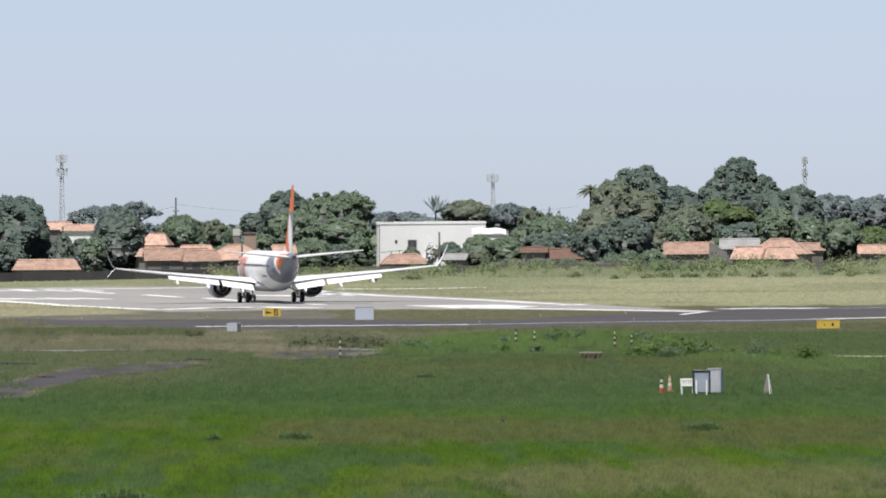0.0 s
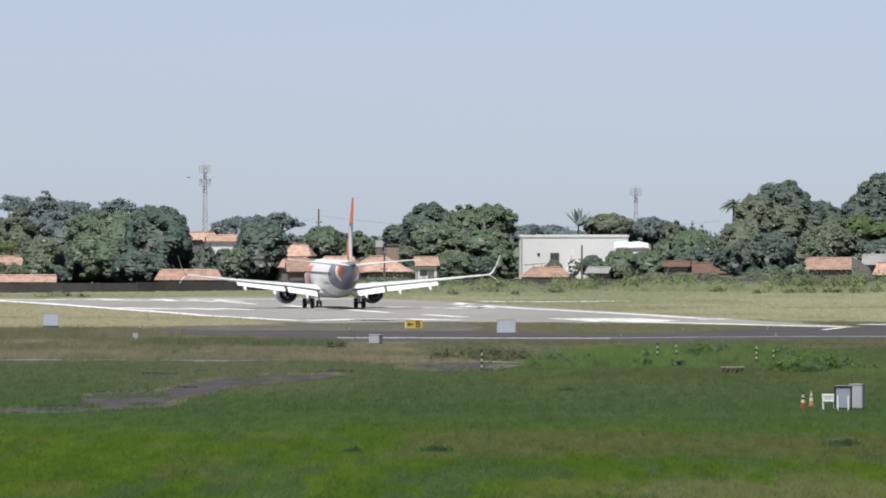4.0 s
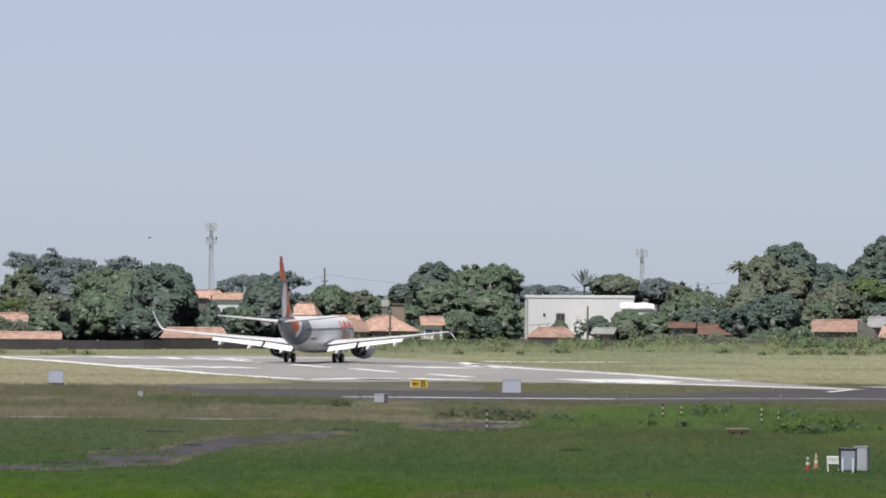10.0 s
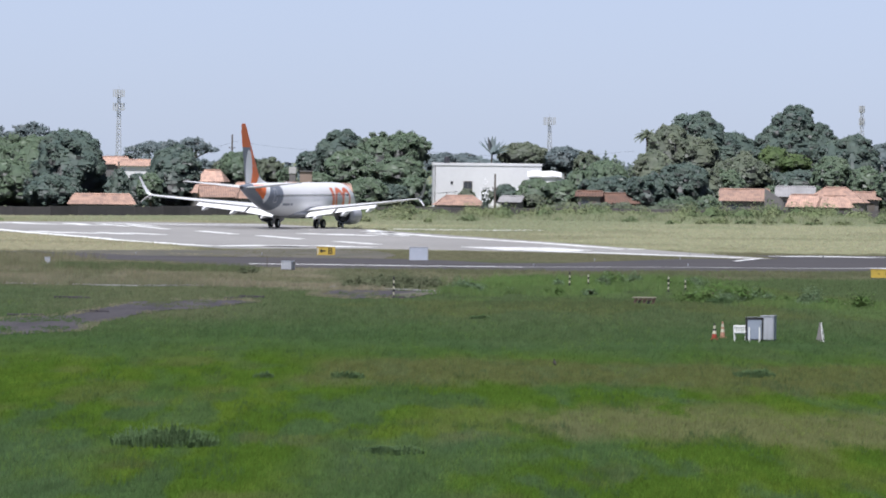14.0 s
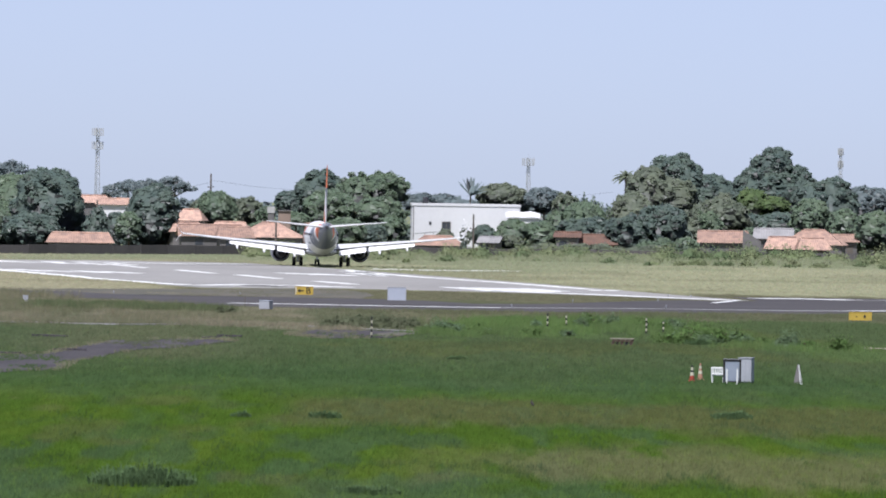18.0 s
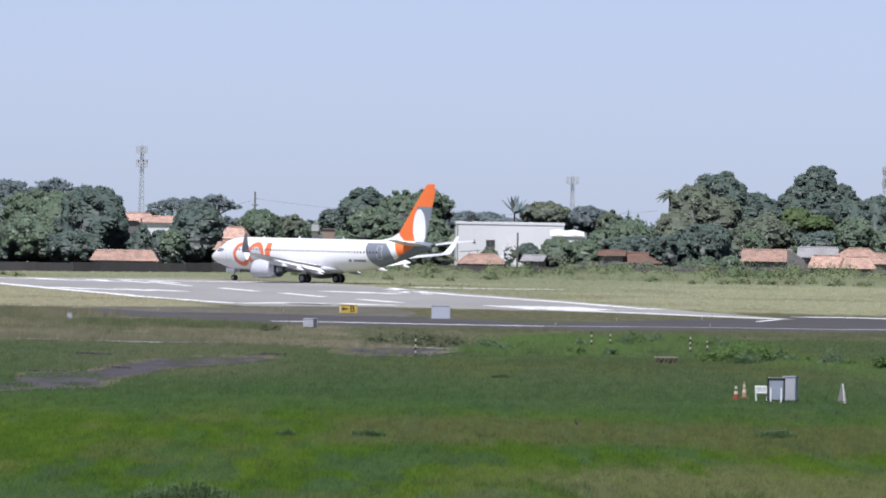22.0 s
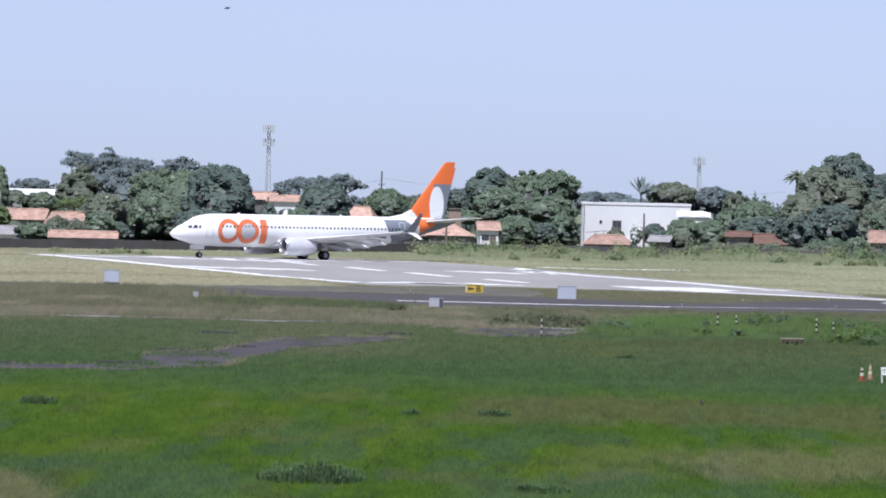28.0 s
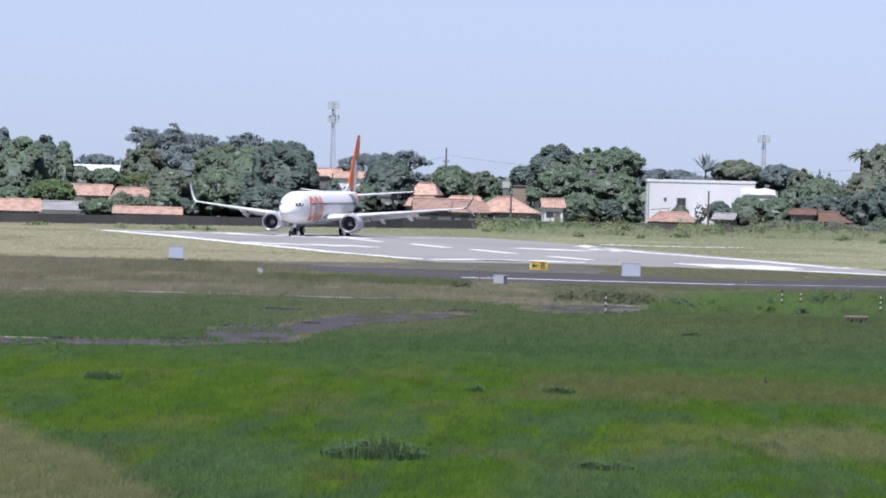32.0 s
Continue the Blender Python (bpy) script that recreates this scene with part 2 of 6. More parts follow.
def loft(bm, rings, close=True, caps=True):
    """Rings of equal length, skinned."""
    vs = [[bm.verts.new(p) for p in ring] for ring in rings]
    n = len(vs[0])
    for a, b in zip(vs, vs[1:]):
        for i in range(n if close else n - 1):
            j = (i + 1) % n
            bm.faces.new((a[i], a[j], b[j], b[i]))
    if caps:
        bm.faces.new(vs[0][::-1])
        bm.faces.new(vs[-1])
    bmesh.ops.recalc_face_normals(bm, faces=bm.faces)
    return bm


def slab(pts, z0, z1):
    """An outline in the plan, given thickness."""
    bm = bmesh.new()
    lo, hi = [bm.verts.new((x, y, z0)) for x, y in pts], [bm.verts.new((x, y, z1)) for x, y in pts]
    bm.faces.new(hi)
    for i in range(len(pts)):
        j = (i + 1) % len(pts)
        bm.faces.new((lo[i], lo[j], hi[j], hi[i]))
    bmesh.ops.recalc_face_normals(bm, faces=bm.faces)
    return bm


def soup(name, verts, tris, material, m=None, quads=False):
    """Many loose faces as one mesh."""
    me = bpy.data.meshes.new(name)
    k = 4 if quads else 3
    nf = len(tris) // k
    me.vertices.add(len(verts))
    me.vertices.foreach_set("co", np.asarray(verts, np.float32).ravel())
    me.loops.add(nf * k)
    me.loops.foreach_set("vertex_index", np.asarray(tris, np.int32))
    me.polygons.add(nf)
    me.polygons.foreach_set("loop_start", np.arange(0, nf * k, k, dtype=np.int32))
    me.update(calc_edges=True)
    me.materials.append(M[material])
    ob = new(name, me)
    if m is not None:
        ob.matrix_world = m
    return ob


def inside(x, y, poly):
    """Which of the points lie in the outline."""
    ok = np.zeros(len(x), bool)
    for (x0, y0), (x1, y1) in zip(poly, poly[1:] + poly[:1]):
        if y0 != y1:
            ok ^= ((y0 > y) != (y1 > y)) & (x < (x1 - x0) * (y - y0) / (y1 - y0) + x0)
    return ok


def lattice(seed):
    return np.random.default_rng(seed).uniform(-1, 1, (128, 128))


def cloud(x, y, sx, sy, seed, octaves=3):
    """Smooth noise over the plan, about -1 to 1; sx, sy: the size of its patches in metres."""
    out, amp, tot = np.zeros(np.shape(x)), 1.0, 0.0
    for k in range(octaves):
        g = lattice(seed * 10 + k)
        u, v = np.asarray(x) / sx * 2 ** k + 1000, np.asarray(y) / sy * 2 ** k + 1000
        i, j = np.floor(u).astype(int), np.floor(v).astype(int)
        fu, fv = u - i, v - j
        fu, fv = fu * fu * (3 - 2 * fu), fv * fv * (3 - 2 * fv)
        a, b, c, d = g[i % 128, j % 128], g[(i + 1) % 128, j % 128], g[i % 128, (j + 1) % 128], g[(i + 1) % 128, (j + 1) % 128]
        out += amp * ((a * (1 - fu) + b * fu) * (1 - fv) + (c * (1 - fu) + d * fu) * fv)
        tot += amp
        amp *= 0.55
    return 1.6 * out / tot


def ease(a, b, v):
    q = np.clip((v - a) / (b - a), 0, 1)
    return q * q * (3 - 2 * q)


LAWN, LIME, BLUE, TAN, DRY = (0.056, 0.101, 0.0145), (0.076, 0.119, 0.0165), (0.054, 0.091, 0.039), (0.088, 0.100, 0.038), (0.118, 0.123, 0.058)
MEADOW, OLIVE, VERGE, SEED, STRAW, PALE, SCRUB, HERB = (0.072, 0.098, 0.045), (0.098, 0.110, 0.062), (0.132, 0.130, 0.080), (0.180, 0.166, 0.116), (0.308, 0.310, 0.196), (0.315, 0.300, 0.195), (0.225, 0.248, 0.150), (0.090, 0.142, 0.046)


def growth(x, y):
    """The colour of the turf at the points of the plan: lawn, blue-green and yellowish drifts, meadow, seeding verge, bleached straw."""
    big, mid, low = cloud(x, y, 13, 110, 1), cloud(x, y, 3.4, 40, 2), cloud(x, y, 1.0, 13, 3)
    c = np.empty((len(x), 3))
    c[:] = LAWN

    def lay(colour, amount):
        c[:] += (np.array(colour) - c) * np.clip(amount, 0, 1)[:, None]
    v = y + 13 * big + 8 * mid + 6 * low
    east = ease(-7, 2, x + 5 * mid)
    lay(LIME, 0.75 * ease(-0.1, 0.5, mid + 0.3 * low))
    lay(BLUE, 0.75 * ease(0.12, 0.5, cloud(x, y, 2.2, 26, 4)) * (1 - 0.5 * ease(380, 410, v)))
    lay(TAN, 0.5 * ease(0.30, 0.7, cloud(x, y, 4, 28, 5)))
    lay(BLUE, 0.8 * ease(-4, 0, x) * ease(8, 4, x) * ease(345, 335, v) * ease(-0.5, 0.2, mid))
    lay(BLUE, 0.7 * ease(-7.5, -10, x) * ease(362, 345, v) * ease(-0.4, 0.3, mid))
    # the dry stands of seeding grass
    lay(DRY, 0.8 * ease(1, 10, x + 3 * mid) * ease(322, 342, v) * ease(392, 364, v) * ease(-1.1, -0.2, mid + low))
    lay(DRY, 0.95 * ease(-10.8, -13.0, x + 0.137 * (y - 285) + 0.8 * mid + 0.4 * low))
    # the yellowish band across the lawn, then blue-green meadow
    lay(TAN, 0.9 * east * ease(400, 418, v) * ease(470, 450, v))
    lay(MEADOW, 0.45 * east * ease(404, 414, v) * ease(464, 454, v) * ease(0.05, 0.5, low))
    lay(BLUE, 0.8 * ease(440, 500, v))
    lay(MEADOW, 0.85 * ease(490, 570, v))
    lay(TAN, 0.5 * ease(540, 580, v) * ease(0.1, 0.6, cloud(x, y, 5, 40, 6)))
    # weeds round the striped poles
    lay(HERB, 0.75 * ease(6, 10, x + mid) * ease(34, 29, x) * ease(616, 634, v) * ease(722, 700, v) * ease(-0.5, 0.3, mid))
    lay(HERB, 0.5 * ease(28, 33, x) * ease(560, 585, v) * ease(625, 605, v))
    # round the old road, and the seeding verge before the taxiway
    west = ease(-2, -12, x)
    lay(OLIVE, 0.8 * west * ease(540, 575, v + 1.5 * x + 20))
    lay(BLUE, 0.5 * ease(-16, -24, x) * ease(545, 575, v) * ease(650, 630, v))
    edge = np.interp(x, [-60, -14, 2, 7, 14, 60], [660, 662, 655, 690, 722, 722])
    lay(VERGE, 0.9 * ease(-8, 14, v - edge))
    lay(SEED, 0.85 * ease(0, 14, v - edge) * ease(-0.25, 0.4, cloud(x, y, 11, 30, 7)) * ease(10, 0, x))
    lay(OLIVE, 0.8 * ease(4, 14, v - edge) * ease(0.10, 0.55, cloud(x, y, 7, 40, 8)))
    lay(SEED, 0.8 * ease(-14, -10, x) * ease(3, 0, x) * ease(645, 655, v) * ease(690, 676, v))
    lay(MEADOW, 0.7 * ease(-28, -24, x) * ease(-6, -10, x) * ease(732, 742, y) * ease(765, 756, y))
    # between taxiway and runway, and beyond
    lay(VERGE, ease(805, 822, v))
    lay(PALE, 0.95 * ease(820, 838, y) * ease(-14, -22, x + 5 * mid))
    lay(STRAW, ease(880, 905, v) * ease(-26, -10, x))
    lay(PALE, ease(880, 905, v) * ease(-10, -26, x))
    lay(VERGE, 0.35 * ease(900, 920, v) * ease(0.0, 0.6, cloud(x, y, 16, 26, 9)))
    lay(SCRUB, 0.75 * ease(1000, 1110, v + 30 * mid) * ease(-0.3, 0.5, cloud(x, y, 22, 40, 10)))
    lay(SCRUB, 0.9 * ease(1150, 1210, v))
    return c


def tint(ob, colours):
    """Gives each point of a mesh the colour of the growth there."""
    at = ob.data.color_attributes.new("growth", "FLOAT_COLOR", "POINT")
    at.data.foreach_set("color", np.concatenate([colours, np.ones((len(colours), 1))], 1).astype(np.float32).ravel())
    return ob


def blades(name, x, y, height, width, per, seed, label, lean=0.6, shade=1.0, spread=1.2, own=None, mixed=0.5, vary=0.16):
    """Tufts of grass blades at the points of the plan, coloured as the turf there, or towards a colour of their own."""
    rng = np.random.default_rng(seed)
    n = len(x) * per
    x, y = np.repeat(x, per), np.repeat(y, per)
    h = np.repeat(height * rng.uniform(0.55, 1.25, len(x) // per), per) * rng.uniform(0.6, 1.15, n)
    w = width * rng.uniform(0.6, 1.3, n)
    x, y = x + rng.normal(0, width * spread, n), y + rng.normal(0, width * spread * 1.3, n)
    b = np.radians(70) + rng.normal(0, 0.75, n)       # bent over by the wind
    a = b + np.pi / 2 + rng.normal(0, 0.3, n)
    v = np.zeros((n, 3, 3))
    v[:, 0] = np.stack([x - w * np.cos(a) / 2, y - w * np.sin(a) / 2, np.zeros(n)], -1)
    v[:, 1] = np.stack([x + w * np.cos(a) / 2, y + w * np.sin(a) / 2, np.zeros(n)], -1)
    v[:, 2] = np.stack([x + lean * h * np.cos(b), y + lean * h * np.sin(b), h], -1)
    c = growth(x, y)
    if own is not None:
        c += (np.array(own) - c) * mixed
    c *= shade * rng.uniform(1 - vary, 1 + vary, (n, 1)) * (1 + rng.normal(0, 0.04, (n, 3)))
    ob = soup(name, v.reshape(-1, 3), np.arange(3 * n), "blade")
    return tagged(tint(ob, np.repeat(c, 3, 0)), label, "grass", kind="stuff")


# ---- the ground, runway and taxiways ----
def ground():
    """One sheet to the horizon, finer where the camera looks."""
    u = np.concatenate([[-1], np.linspace(-0.088, 0.092, 180), [1]])
    y = np.concatenate([[-800, -100, 100, 200], 1 / np.linspace(1 / 245, 1 / 1330, 340), [1400, 1500, 1700, 2100, 3300]])
    grid = np.zeros((len(y), len(u), 3))
    grid[:, :, 1] = y[:, None]
    grid[:, :, 0] = u * np.clip(y, 245, 1500)[:, None]
    grid[:, 0, 0], grid[:, -1, 0] = -2600, 2600
    k = np.arange(len(y) * len(u)).reshape(len(y), len(u))
    quads = np.stack([k[:-1, :-1], k[:-1, 1:], k[1:, 1:], k[1:, :-1]], -1).reshape(-1)
    pts = grid.reshape(-1, 3)
    ob = soup("ground", pts, quads, "ground", quads=True)
    tint(ob, 0.82 * growth(np.clip(pts[:, 0], -140, 140), np.clip(pts[:, 1], 250, 1330)))
    return tagged(ob, "flat airfield turf of lawn, meadow and bleached straw", "ground", kind="structure")


RUNWAY = [(-59.5, 1104), (-46, 1110), (-29, 1127), (-11, 1119), (1.6, 1064), (20.5, 960), (26.2, 926), (29, 908), (33.5, 880), (38.8, 850), (37, 845), (31.6, 856), (24.9, 869), (19.7, 877), (13, 884), (0, 890), (-13.5, 880)]
TAXI = [(-70, 838), (-70, 848), (-33, 847), (-25, 840), (-20, 825), (-12.4, 823), (3, 821), (8, 814), (12, 801), (18, 805), (23.6, 823), (29, 839), (32.3, 846), (37.2, 843), (39.4, 850), (38, 872), (57, 880), (140, 888), (140, 806), (51, 795), (45, 784), (40, 768), (27, 762), (12, 757), (2, 758), (-10, 766), (-20, 794), (-38, 828)]
ROAD = [(-60, 484), (-31, 493), (-22.2, 499), (-15.9, 513), (-15.6, 533), (-13.4, 566), (-9.2, 590), (-7.0, 608), (-8.0, 613), (-11.9, 611), (-15.2, 601), (-17.0, 570), (-17.9, 557), (-21.8, 546), (-21.0, 522), (-20.8, 513), (-28.6, 506), (-60, 500)]
ROAD_EAST = [(-3.4, 634), (-0.4, 624), (3.9, 630), (5.7, 652), (5.2, 659), (-0.5, 658), (-2.6, 646)]
SHOULDER = [(-70, 847.5), (-36, 849), (-25, 858), (-14, 870), (-7, 882), (-1, 885), (2.5, 870), (3.5, 842), (2, 822.5), (-12.4, 824.5), (-20, 826.5), (-25, 841.5), (-33, 848)]
EDGE_L, EDGE_R = [(-57.0, 1099), (-46.7, 1052.6), (-38.4, 1008.5), (-27.4, 951), (-24.5, 934), (-17.6, 907), (-14.5, 897)], [(1.2, 1060), (2.9, 1035.7), (8.2, 1003), (17.4, 960), (25.5, 915)]


def strip(pts, width, z=0.03, low=None):
    """A painted line along a way in the plan, its edges slightly uneven."""
    rng = random.Random(len(pts) * 7 + int(pts[0][1]))
    low = z - 0.02 if low is None else low
    way = [Vector(p) for p in pts]
    fine = []
    for a, b in zip(way, way[1:]):
        k = max(1, int((b - a).length / 4))
        fine += [a.lerp(b, i / k) for i in range(k)]
    fine.append(way[-1])
    bm = bmesh.new()
    rows = []
    for i, p in enumerate(fine):
        d = (fine[min(i + 1, len(fine) - 1)] - fine[max(i - 1, 0)]).normalized()
        s = Vector((-d.y, d.x)) * width / 2
        a, b = p + s * rng.uniform(0.62, 1.25), p - s * rng.uniform(0.62, 1.25)
        rows.append([(a.x, a.y, low), (a.x, a.y, z), (b.x, b.y, z), (b.x, b.y, low)])
    return loft(bm, rows)


def ragged(poly, amount, seed):
    """An outline whose edges are broken up, as where turf grows over old paving."""
    out = []
    for (x0, y0), (x1, y1) in zip(poly, poly[1:] + poly[:1]):
        n = max(2, int(math.hypot(x1 - x0, (y1 - y0) * 0.3) / 0.6))
        for i in range(n):
            q = i / n
            x, y = x0 + q * (x1 - x0), y0 + q * (y1 - y0)
            out.append((x + amount * 0.35 * noise.noise(Vector((x, y * 0.2, seed))), y + amount * (7 * noise.noise(Vector((x * 0.45, y * 0.05, seed + 9.0))) + 4 * noise.noise(Vector((x * 1.6, y * 0.1, seed + 4.0))))))
    return out


def paving():
    run = tagged(part("runway", slab(RUNWAY, -0.2, 0.02), "runway"), "sun-bleached grey asphalt runway end with white markings", "runway", kind="structure")
    tax = tagged(part("taxiway", slab(TAXI, -0.2, 0.016), "taxi"), "dark asphalt taxiway with a pale edge line", "taxiway", kind="structure")
    for k, outline in enumerate((ROAD, ROAD_EAST)):
        tagged(part("old_service_road", slab(ragged(outline, 1.0, 3.0 + k), -0.2, 0.025), "path"), "cracked grey remains of an old service road", "road", kind="structure")
    tagged(part("sand_patch", slab([(1.8, 630), (3.2, 630), (6.2, 650), (5.2, 655), (3.0, 645)], -0.1, 0.035), "shoulder"), "bare greyish end of the old road", "sand", kind="structure")
    rng = random.Random(31)
    for x, y, length in ((-20.5, 554, 2.1), (-16.9, 567, 1.6), (-19.5, 613, 2.3), (-22.1, 515, 2.6), (-7.5, 623, 1.6), (-8.6, 617, 1.2), (2.0, 627, 1.2), (-1.3, 627, 1.0), (-29, 509, 3.0)):     # broken kerb stones, half sunk
        k = thing("broken_kerb", pose(x, y, 0, 0, 0, rng.uniform(-9, 9)), "low dark broken kerb stones beside the old road", "kerb", "broken kerbs of the old road")
        u = -length / 2
        while u < length / 2:
            w = rng.uniform(0.35, 0.8)
            part("kerb_stone", box(bmesh.new(), (w, 0.3, rng.uniform(0.10, 0.2)), (u + w / 2, rng.uniform(-0.1, 0.1), 0.06), rng.uniform(-6, 6), 0.015), "path", k)
            u += w + 0.05
    part("shoulder", slab(ragged(SHOULDER, 0.9, 6.0), -0.2, 0.012), "shoulder", tax, "grey-brown worn shoulder")
    for w, pts in ((2.0, EDGE_L), (1.5, EDGE_R), (2.6, [(-55, 1096), (-48.5, 1094), (-46, 1100), (-43.5, 1097), (-42, 1103), (-40, 1092), (-36, 1085)]), (2.4, [(-35, 1098), (-32.6, 1080), (-29.8, 1082)]), (2.4, [(-31.7, 1104), (-28.2, 1101), (-18.5, 1099), (-11.4, 1105)]),
                   (1.6, [(25.8, 906), (26.5, 910.5)]), (1.6, [(27.1, 907), (28, 911.5)]), (2.2, [(14.3, 890), (16.1, 888), (23.1, 878.5), (26.7, 870.7)]), (1.9, [(26.7, 870.7), (31.7, 860.2), (36.7, 851.5)])):
        part("edge_line", strip(pts, w, 0.045), "paint", run)
    part("guide_line", strip([(36.7, 851.5), (37.8, 850.5), (36.2, 840), (34.5, 830)], 0.6, 0.045), "paint", tax)
    for x0, y0, x1, y1 in ((-18.3, 1030, -14, 1003), (-10.8, 991, -6.4, 963), (-2.4, 946, 1.7, 925)):     # centre line
        part("centre_dash", strip([(x0, y0), (x1, y1)], 1.2, 0.045), "paint", run)
    for x0, y0, x1, y1 in ((-36.2, 1010, -32.2, 996), (-32.5, 1003, -28.9, 993), (-29.2, 1005, -25.2, 991), (-25.6, 1002, -21.8, 990), (-6.4, 1017, -1.6, 1004), (-2.9, 1014, 1.6, 1001), (0.6, 1046, 2.6, 1038), (2.6, 1038, 4.8, 1003), (1.6, 1023, 4.7, 1006)):   # landing zone bars
        part("zone_bar", strip([(x0, y0), (x1, y1)], 1.9, 0.045), "paint", run)
    for x0, y0, x1, y1 in ((-28.1, 1097, -24.2, 1075), (-27.8, 1085, -22.4, 1046), (-31.4, 1094, -27.5, 1072)):      # far threshold bars
        part("threshold_bar", strip([(x0, y0), (x1, y1)], 1.0, 0.045), "paint", run)
    for i in range(6):      # near threshold bars
        x, near = 10.6 + 1.62 * i, 887 + max(0, i - 3) * 4
        part("threshold_bar", strip([(x, 913), (x + 0.205 * (913 - near), near)], 1.15, 0.045), "paint", run)
    part("threshold_bar", strip([(23.4, 899), (24.6, 892)], 0.8, 0.045), "worn", run)
    part("stop_line", strip([(-14.5, 897), (-12.9, 899), (-9.6, 907), (-6.2, 906), (-4, 910), (-1.7, 903), (1.5, 902)], 2.8, 0.045), "paint", run)
    part("stop_line", strip([(-14.9, 886), (-10.5, 891)], 1.8, 0.045), "worn", run)
    for x, y, n in ((-9.0, 898, 1.4), (-7.9, 900, 0.8), (-6.5, 895.5, 0.7)):     # dark rubber beside the line
        part("tyre_mark", strip([(x, y), (x + n, y + 0.6)], 3.4, 0.055), "tyre", run)
    part("edge_line", strip([(40.2, 866), (44, 869), (49.3, 865)], 3.4, 0.045), "paint", tax)
    part("edge_line", strip([(49.6, 865), (75, 872), (140, 880)], 1.6, 0.045), "worn", tax)
    part("edge_line", strip([(-9.5, 780), (-4.4, 780), (3, 778), (14, 778)], 1.4, 0.045), "paint", tax)
    part("edge_line", strip([(14.2, 778.2), (22.5, 784), (29, 787.5), (39.9, 788.5), (45, 792.5)], 1.9, 0.045), "worn", tax)
    part("edge_line", strip([(45.2, 793), (51, 799), (90, 806)], 2.2, 0.045), "paint", tax)
    tagged(part("runway_edge_line", strip([(3.6, 1074), (10, 1071), (16, 1073), (20.6, 1079)], 2.8, 0.05, -0.05), "paint"), "thin white line in the grass beside the runway", "line", kind="structure")
    tagged(part("concrete_kerb", strip([(-62, 664), (-42, 668), (-22.6, 668.5), (-19, 664.5), (-16, 663.5), (-11.7, 668)], 0.6, 0.09, -0.05), "sheet"), "pale concrete kerb strip half hidden in grass", "kerb", kind="structure")
    tagged(part("concrete_kerb", strip([(-1.9, 668), (0.8, 662.5), (3.3, 659), (5.6, 653)], 0.8, 0.09, -0.05), "sheet"), "pale concrete kerb along the old road's end", "kerb", kind="structure")
    tagged(part("sand_patch", strip([(33.5, 623), (39.4, 615), (62, 604)], 3.0, 0.03), "sand"), "bare sandy strip in the grass", "sand", kind="structure")
    tagged(part("sand_bank", strip([(-60, 505), (-33, 508.5), (-29.4, 508)], 3.4, 0.05), "sand"), "bare sandy edge beside the old road", "sand", kind="structure")
    for x, y in ((-20.5, 829), (15.1, 784.6), (21.3, 819.5), (29.6, 835.7), (31.7, 867.9), (33.8, 865.3), (28.8, 792.8), (44, 858), (5, 836), (-9, 833)):
        e = thing("edge_light", pose(x, y, 0), "small grey airfield edge light on a short stem", "light", "edge lights beside the taxiway")
        bm = rod(bmesh.new(), (0, 0, 0), (0, 0, 0.18), 0.04)
        part("stem", bm, "metal", e)
        bm = rod(bmesh.new(), (0, 0, 0.18), (0, 0, 0.27), 0.06, 0.04, 10)
        part("lens", bm, "box", e)


def field(x0, x1, y0, y1, n, seed, power=1.0):
    """Points spread so that nearer ground gets more of them, within the widening view."""
    rng = np.random.default_rng(seed)
    q = rng.uniform(0, 1, n)
    inv = 1 / y1 + q * (1 / y0 - 1 / y1)
    y = 1 / inv
    x = (x0 + rng.uniform(0, 1, n) * (x1 - x0)) * y
    return x, y


WALL_WAY = [(-120, 1150), (-74, 1166), (-41, 1197), (-5, 1246), (30, 1262), (60, 1264), (110, 1272)]
PAVED = [RUNWAY, TAXI, SHOULDER]


def clear(x, y):
    ok = np.ones(len(x), bool)
    for p in PAVED:
        ok &= ~inside(x, y, p)
    return x[ok], y[ok]


POLES = ((15.97, 687), (17.57, 694), (22.68, 663.6), (24.25, 672.7))


def beside_poles(x, y, gap):
    """Which of the points leave the striped poles free to view."""
    ok = np.ones(np.shape(x), bool)
    for px, py in POLES:
        ok = np.logical_and(ok, np.logical_not(np.logical_and(np.abs(x - px * y / py) < gap, np.abs(y - py + 22) < 23)))
    return ok


